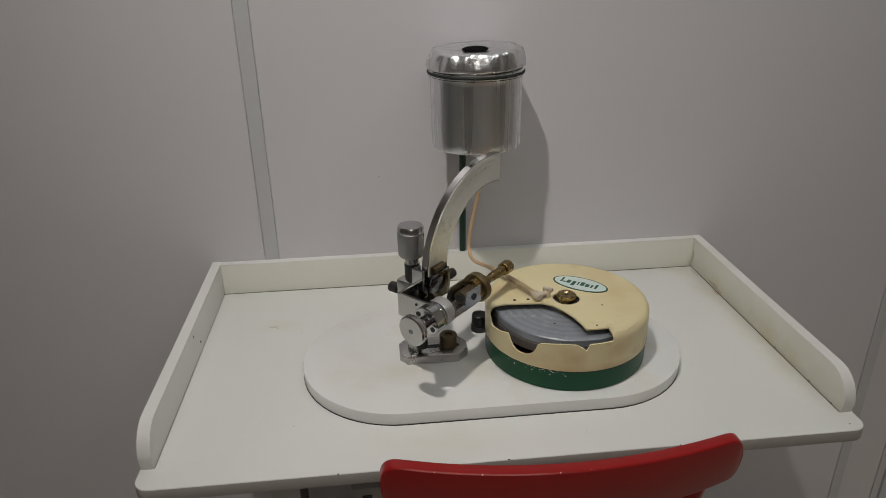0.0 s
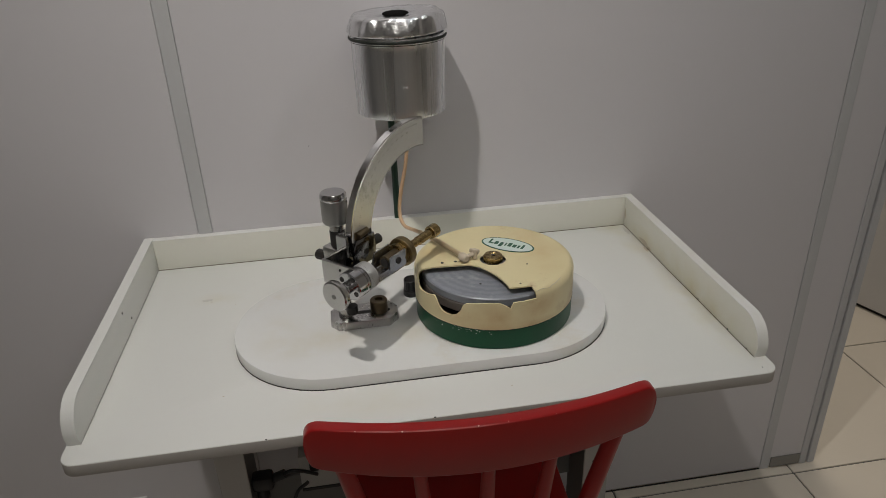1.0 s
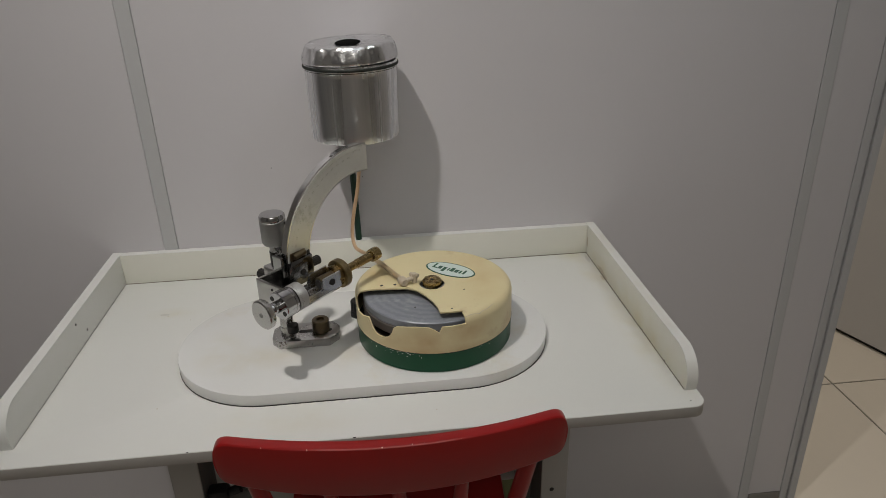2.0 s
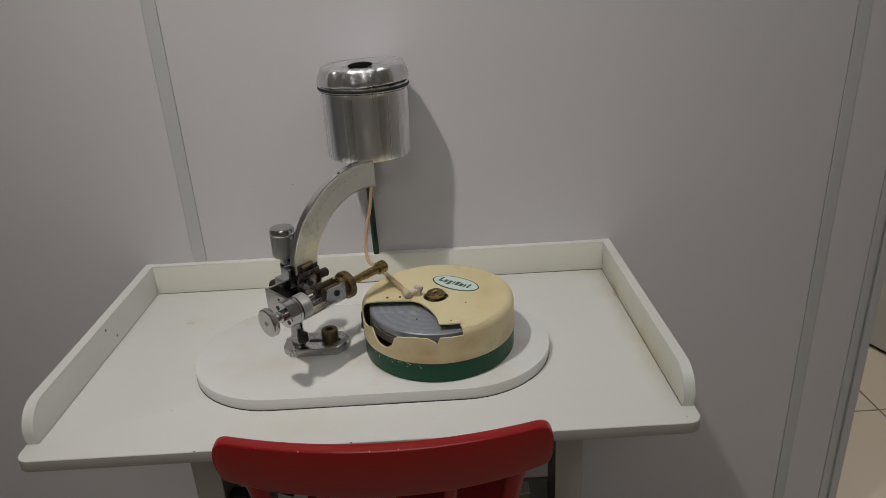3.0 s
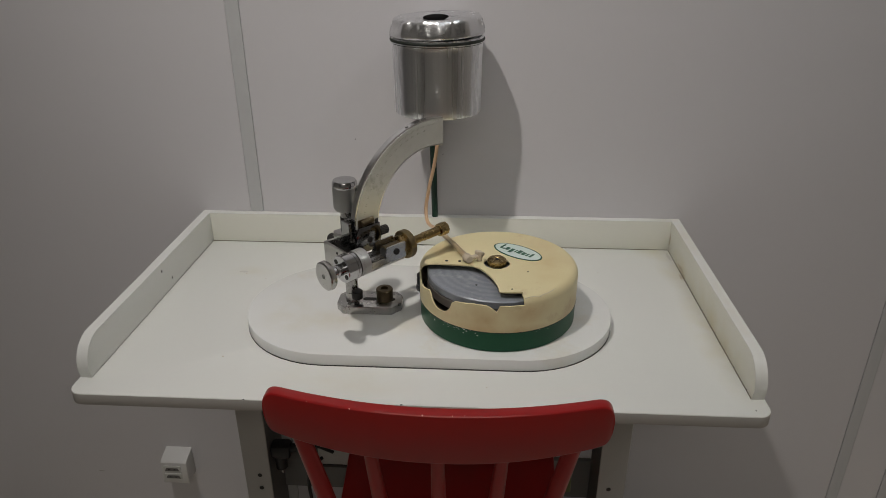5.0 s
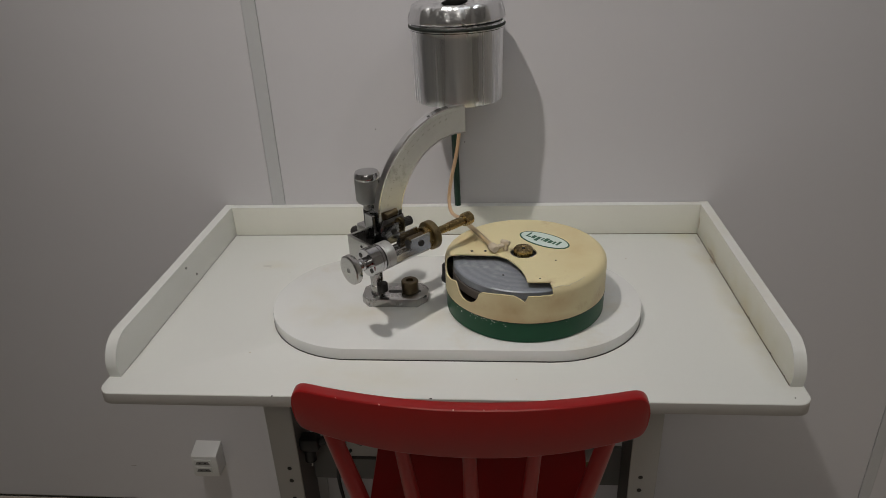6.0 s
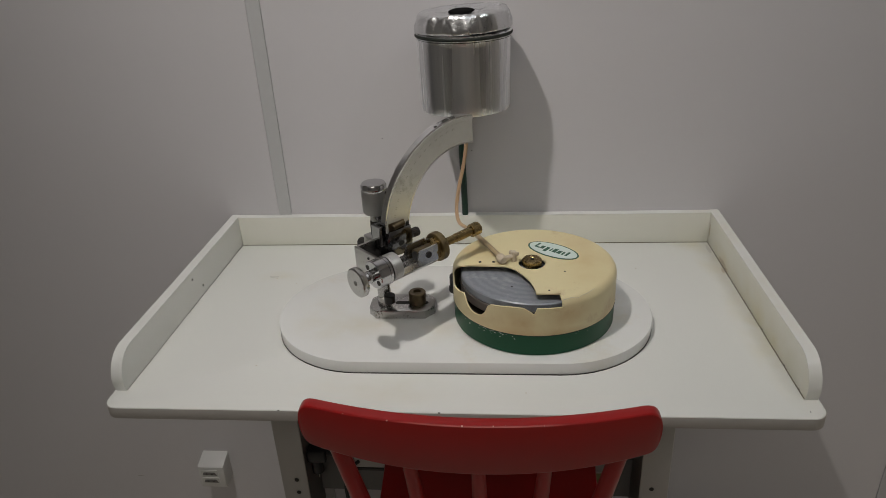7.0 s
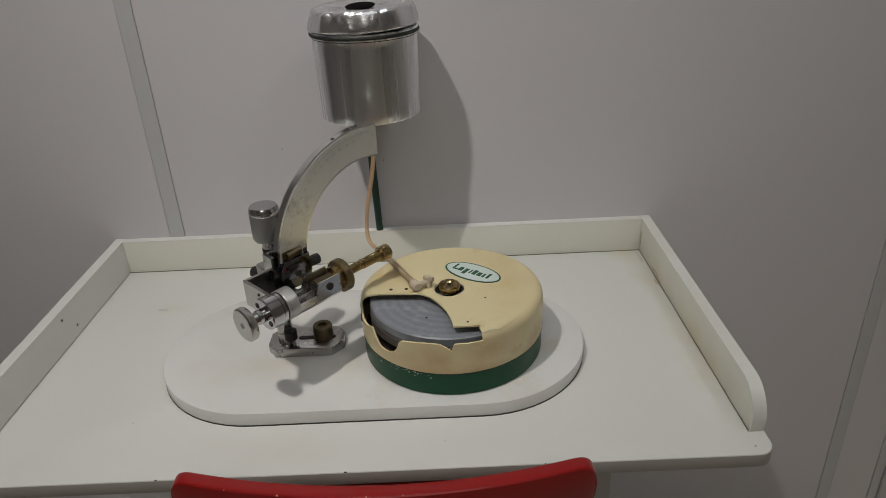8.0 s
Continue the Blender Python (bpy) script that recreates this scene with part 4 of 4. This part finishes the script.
part("groove_ring", rod(quill(0.0485), quill(0.0520), 0.0180), DARK, head)
part("spindle_sleeve", rod(quill(0.102), quill(0.131), 0.0100), BRONZE, head)
part("brass_collar", merge(lathe([(0, 0), (0.0150, 0), (0.0165, 0.001), (0.0165, 0.0085), (0.0158, 0.0092), (0, 0.0092)], axis_matrix(quill(0.128), quill(0.2)), 8)), BRASS, head, "brass clamping collar")
collar_disc = knurled(quill(0.137), quill(0.1475), 0.0215, 40, 0.0004)
part("collar_disc", merge(collar_disc, rod(quill(0.1475), quill(0.1490), 0.0150)), AGED, head, "aged brass disc behind the collar")
part("dop_rod", merge(rod(quill(0.147), quill(0.176), 0.0060), rod(quill(0.176), quill(0.208), 0.0067)), BRASS, head, "brass dop rod")
part("dop_nut", knurled(quill(0.207), quill(0.2225), 0.0102, 12, 0.0006), BRASS, head, "knurled brass end nut")

# ---- chair ----
chair = thing("chair", (0.042, -0.42, 0), "red lacquered wooden spindle-back chair pushed up to the desk", "chair")
CXM, HW = 0.0395, 0.2105


def bow(x):
    return -0.618 + 0.0245 * ((x - CXM) / HW) ** 2


def top_rail():
    bm = bmesh.new()
    rows, n = [], 56
    for k in range(n + 1):
        w = -math.cos(math.pi * k / n)
        x = CXM + HW * w
        e = max(0.0, (abs(w) - 0.88) / 0.12)
        f = max(0.0, 1 - e ** 2.6) ** 0.42
        zt = 0.812 + 0.009 * abs(w) ** 2
        zb = 0.733 + 0.023 * abs(w) ** 2.2
        mid = 0.791
        g = max(0.0, 1 - e ** 6) ** 0.42
        zt, zb = mid + (zt - mid) * max(f, 0.02), mid + (zb - mid) * max(g, 0.02)
        sag = 0.0005 + 0.0035 * max(0.0, 0.5 + 0.5 * w)
        zt, zb = zt - sag, zb - sag
        y = bow(x)
        lean = lambda z: 0.10 * (0.812 - z)
        row = []
        t, c = 0.0175, 0.0036
        ring = []
        for cy, cz, a0 in ((c, zb + c, 180), (c, zt - c, 90), (t - c, zt - c, 0), (t - c, zb + c, -90)):
            for q in range(4):
                a = radians(a0 + 90 - 30 * q)
                ring.append((cy + c * math.cos(a), cz + c * math.sin(a)))
        for yy, zz in ring:
            row.append(bm.verts.new((x, y + 0.004 + yy + lean(zz), zz)))
        rows.append(row)
    for p, q in zip(rows, rows[1:]):
        for k in range(16):
            bm.faces.new((p[k], p[(k + 1) % 16], q[(k + 1) % 16], q[k]))
    bm.faces.new(rows[0])
    bm.faces.new(rows[-1][::-1])
    return bm


rail = part("top_rail", top_rail(), RED, chair, "bowed top rail with rounded ends", 30)
random.seed(9)
specks = []
for k in range(7):
    w = random.uniform(-0.9, 0.9)
    x = CXM + HW * w
    zt = 0.812 + 0.009 * abs(w) ** 2
    zt -= 0.0005 + 0.0035 * (0.5 + 0.5 * w)
    p = Vector((x, bow(x) + 0.0048 + random.uniform(0, 0.003), zt - random.uniform(0.0008, 0.0022)))
    specks.append(rod(p, p + Vector((0, -0.0006, 0.0008)), random.uniform(0.0004, 0.0011), 0.0001, 6))
tagged(part("edge_speck", merge(*specks), EDGE_SPECK, rail, "small pale pink specks along the edge"), kind="stuff")


def turned(a, b, r0, r1, r2, seg=20):
    h = (Vector(b) - Vector(a)).length
    prof_ = [(0, 0)] + [(r0 + (r1 - r0) * math.sin(math.pi * min(1, t / 0.6) / 2) if t < 0.6 else r1 + (r2 - r1) * (t - 0.6) / 0.4, h * t) for t in (0, 0.1, 0.2, 0.35, 0.5, 0.6, 0.7, 0.8, 0.9, 1.0)] + [(0, h)]
    return lathe(prof_, axis_matrix(a, b), seg)


SEAT = 0.445
for xt, xb in ((-0.043, -0.020), (0.041, 0.041), (0.1205, 0.100)):
    part("spindle", turned((xb, -0.545, SEAT - 0.005), (xt, bow(xt) + 0.021, 0.745), 0.0085, 0.0105, 0.0080), RED, chair)
for xt, xb in ((-0.136, -0.074), (0.212, 0.148)):
    part("stile", turned((xb, -0.545, SEAT - 0.005), (xt, bow(xt) + 0.020, 0.775), 0.0095, 0.0115, 0.0100), RED, chair)
o = [*arc(-0.105, -0.215, 0.045, 90, 180, 6), *arc(-0.095, -0.545, 0.035, 180, 270, 6), *arc(0.177, -0.545, 0.035, 270, 360, 6), *arc(0.187, -0.215, 0.045, 0, 90, 6)]
part("seat", prism(o, SEAT - 0.03, SEAT, 0.006), RED, chair)
for sx in (-1, 1):
    for y0, y1 in ((-0.53, -0.60), (-0.23, -0.20)):
        part("leg", turned((0.041 + sx * 0.19, y1, 0.0), (0.041 + sx * 0.135, y0, SEAT - 0.025), 0.011, 0.019, 0.014), RED, chair)
    part("stretcher", turned((0.041 + sx * 0.172, -0.575, 0.16), (0.041 + sx * 0.172, -0.208, 0.16), 0.008, 0.012, 0.008), RED, chair)
part("stretcher", turned((0.041 - 0.172, -0.39, 0.16), (0.041 + 0.172, -0.39, 0.16), 0.008, 0.012, 0.008), RED, chair)

# ---- floor, last: slab and tiles ----
floor = tagged(part("floor", box((-2.88, -3.4, -0.05), (3.87, 3.35, -0.004)), GROUT), "beige ceramic tile floor with dark joints", "floor", kind="structure")
TX, TY, TS, TG = 0.972, -0.029, 0.4775, 0.0022
tile_mesh = None
for i in range(-8, 6):
    for j in range(-7, 7):
        x, y = TX + i * TS, TY + j * TS
        if tile_mesh is None:
            bm = box((TG, TG, -0.0045), (TS - TG, TS - TG, 0.0), 0.0012, 1)
            tile_mesh = bpy.data.meshes.new("tile")
            bm.to_mesh(tile_mesh)
            bm.free()
            tile_mesh.materials.append(TILE)
        t = new("tile", tile_mesh)
        t.location, t.parent = (x, y, 0), floor
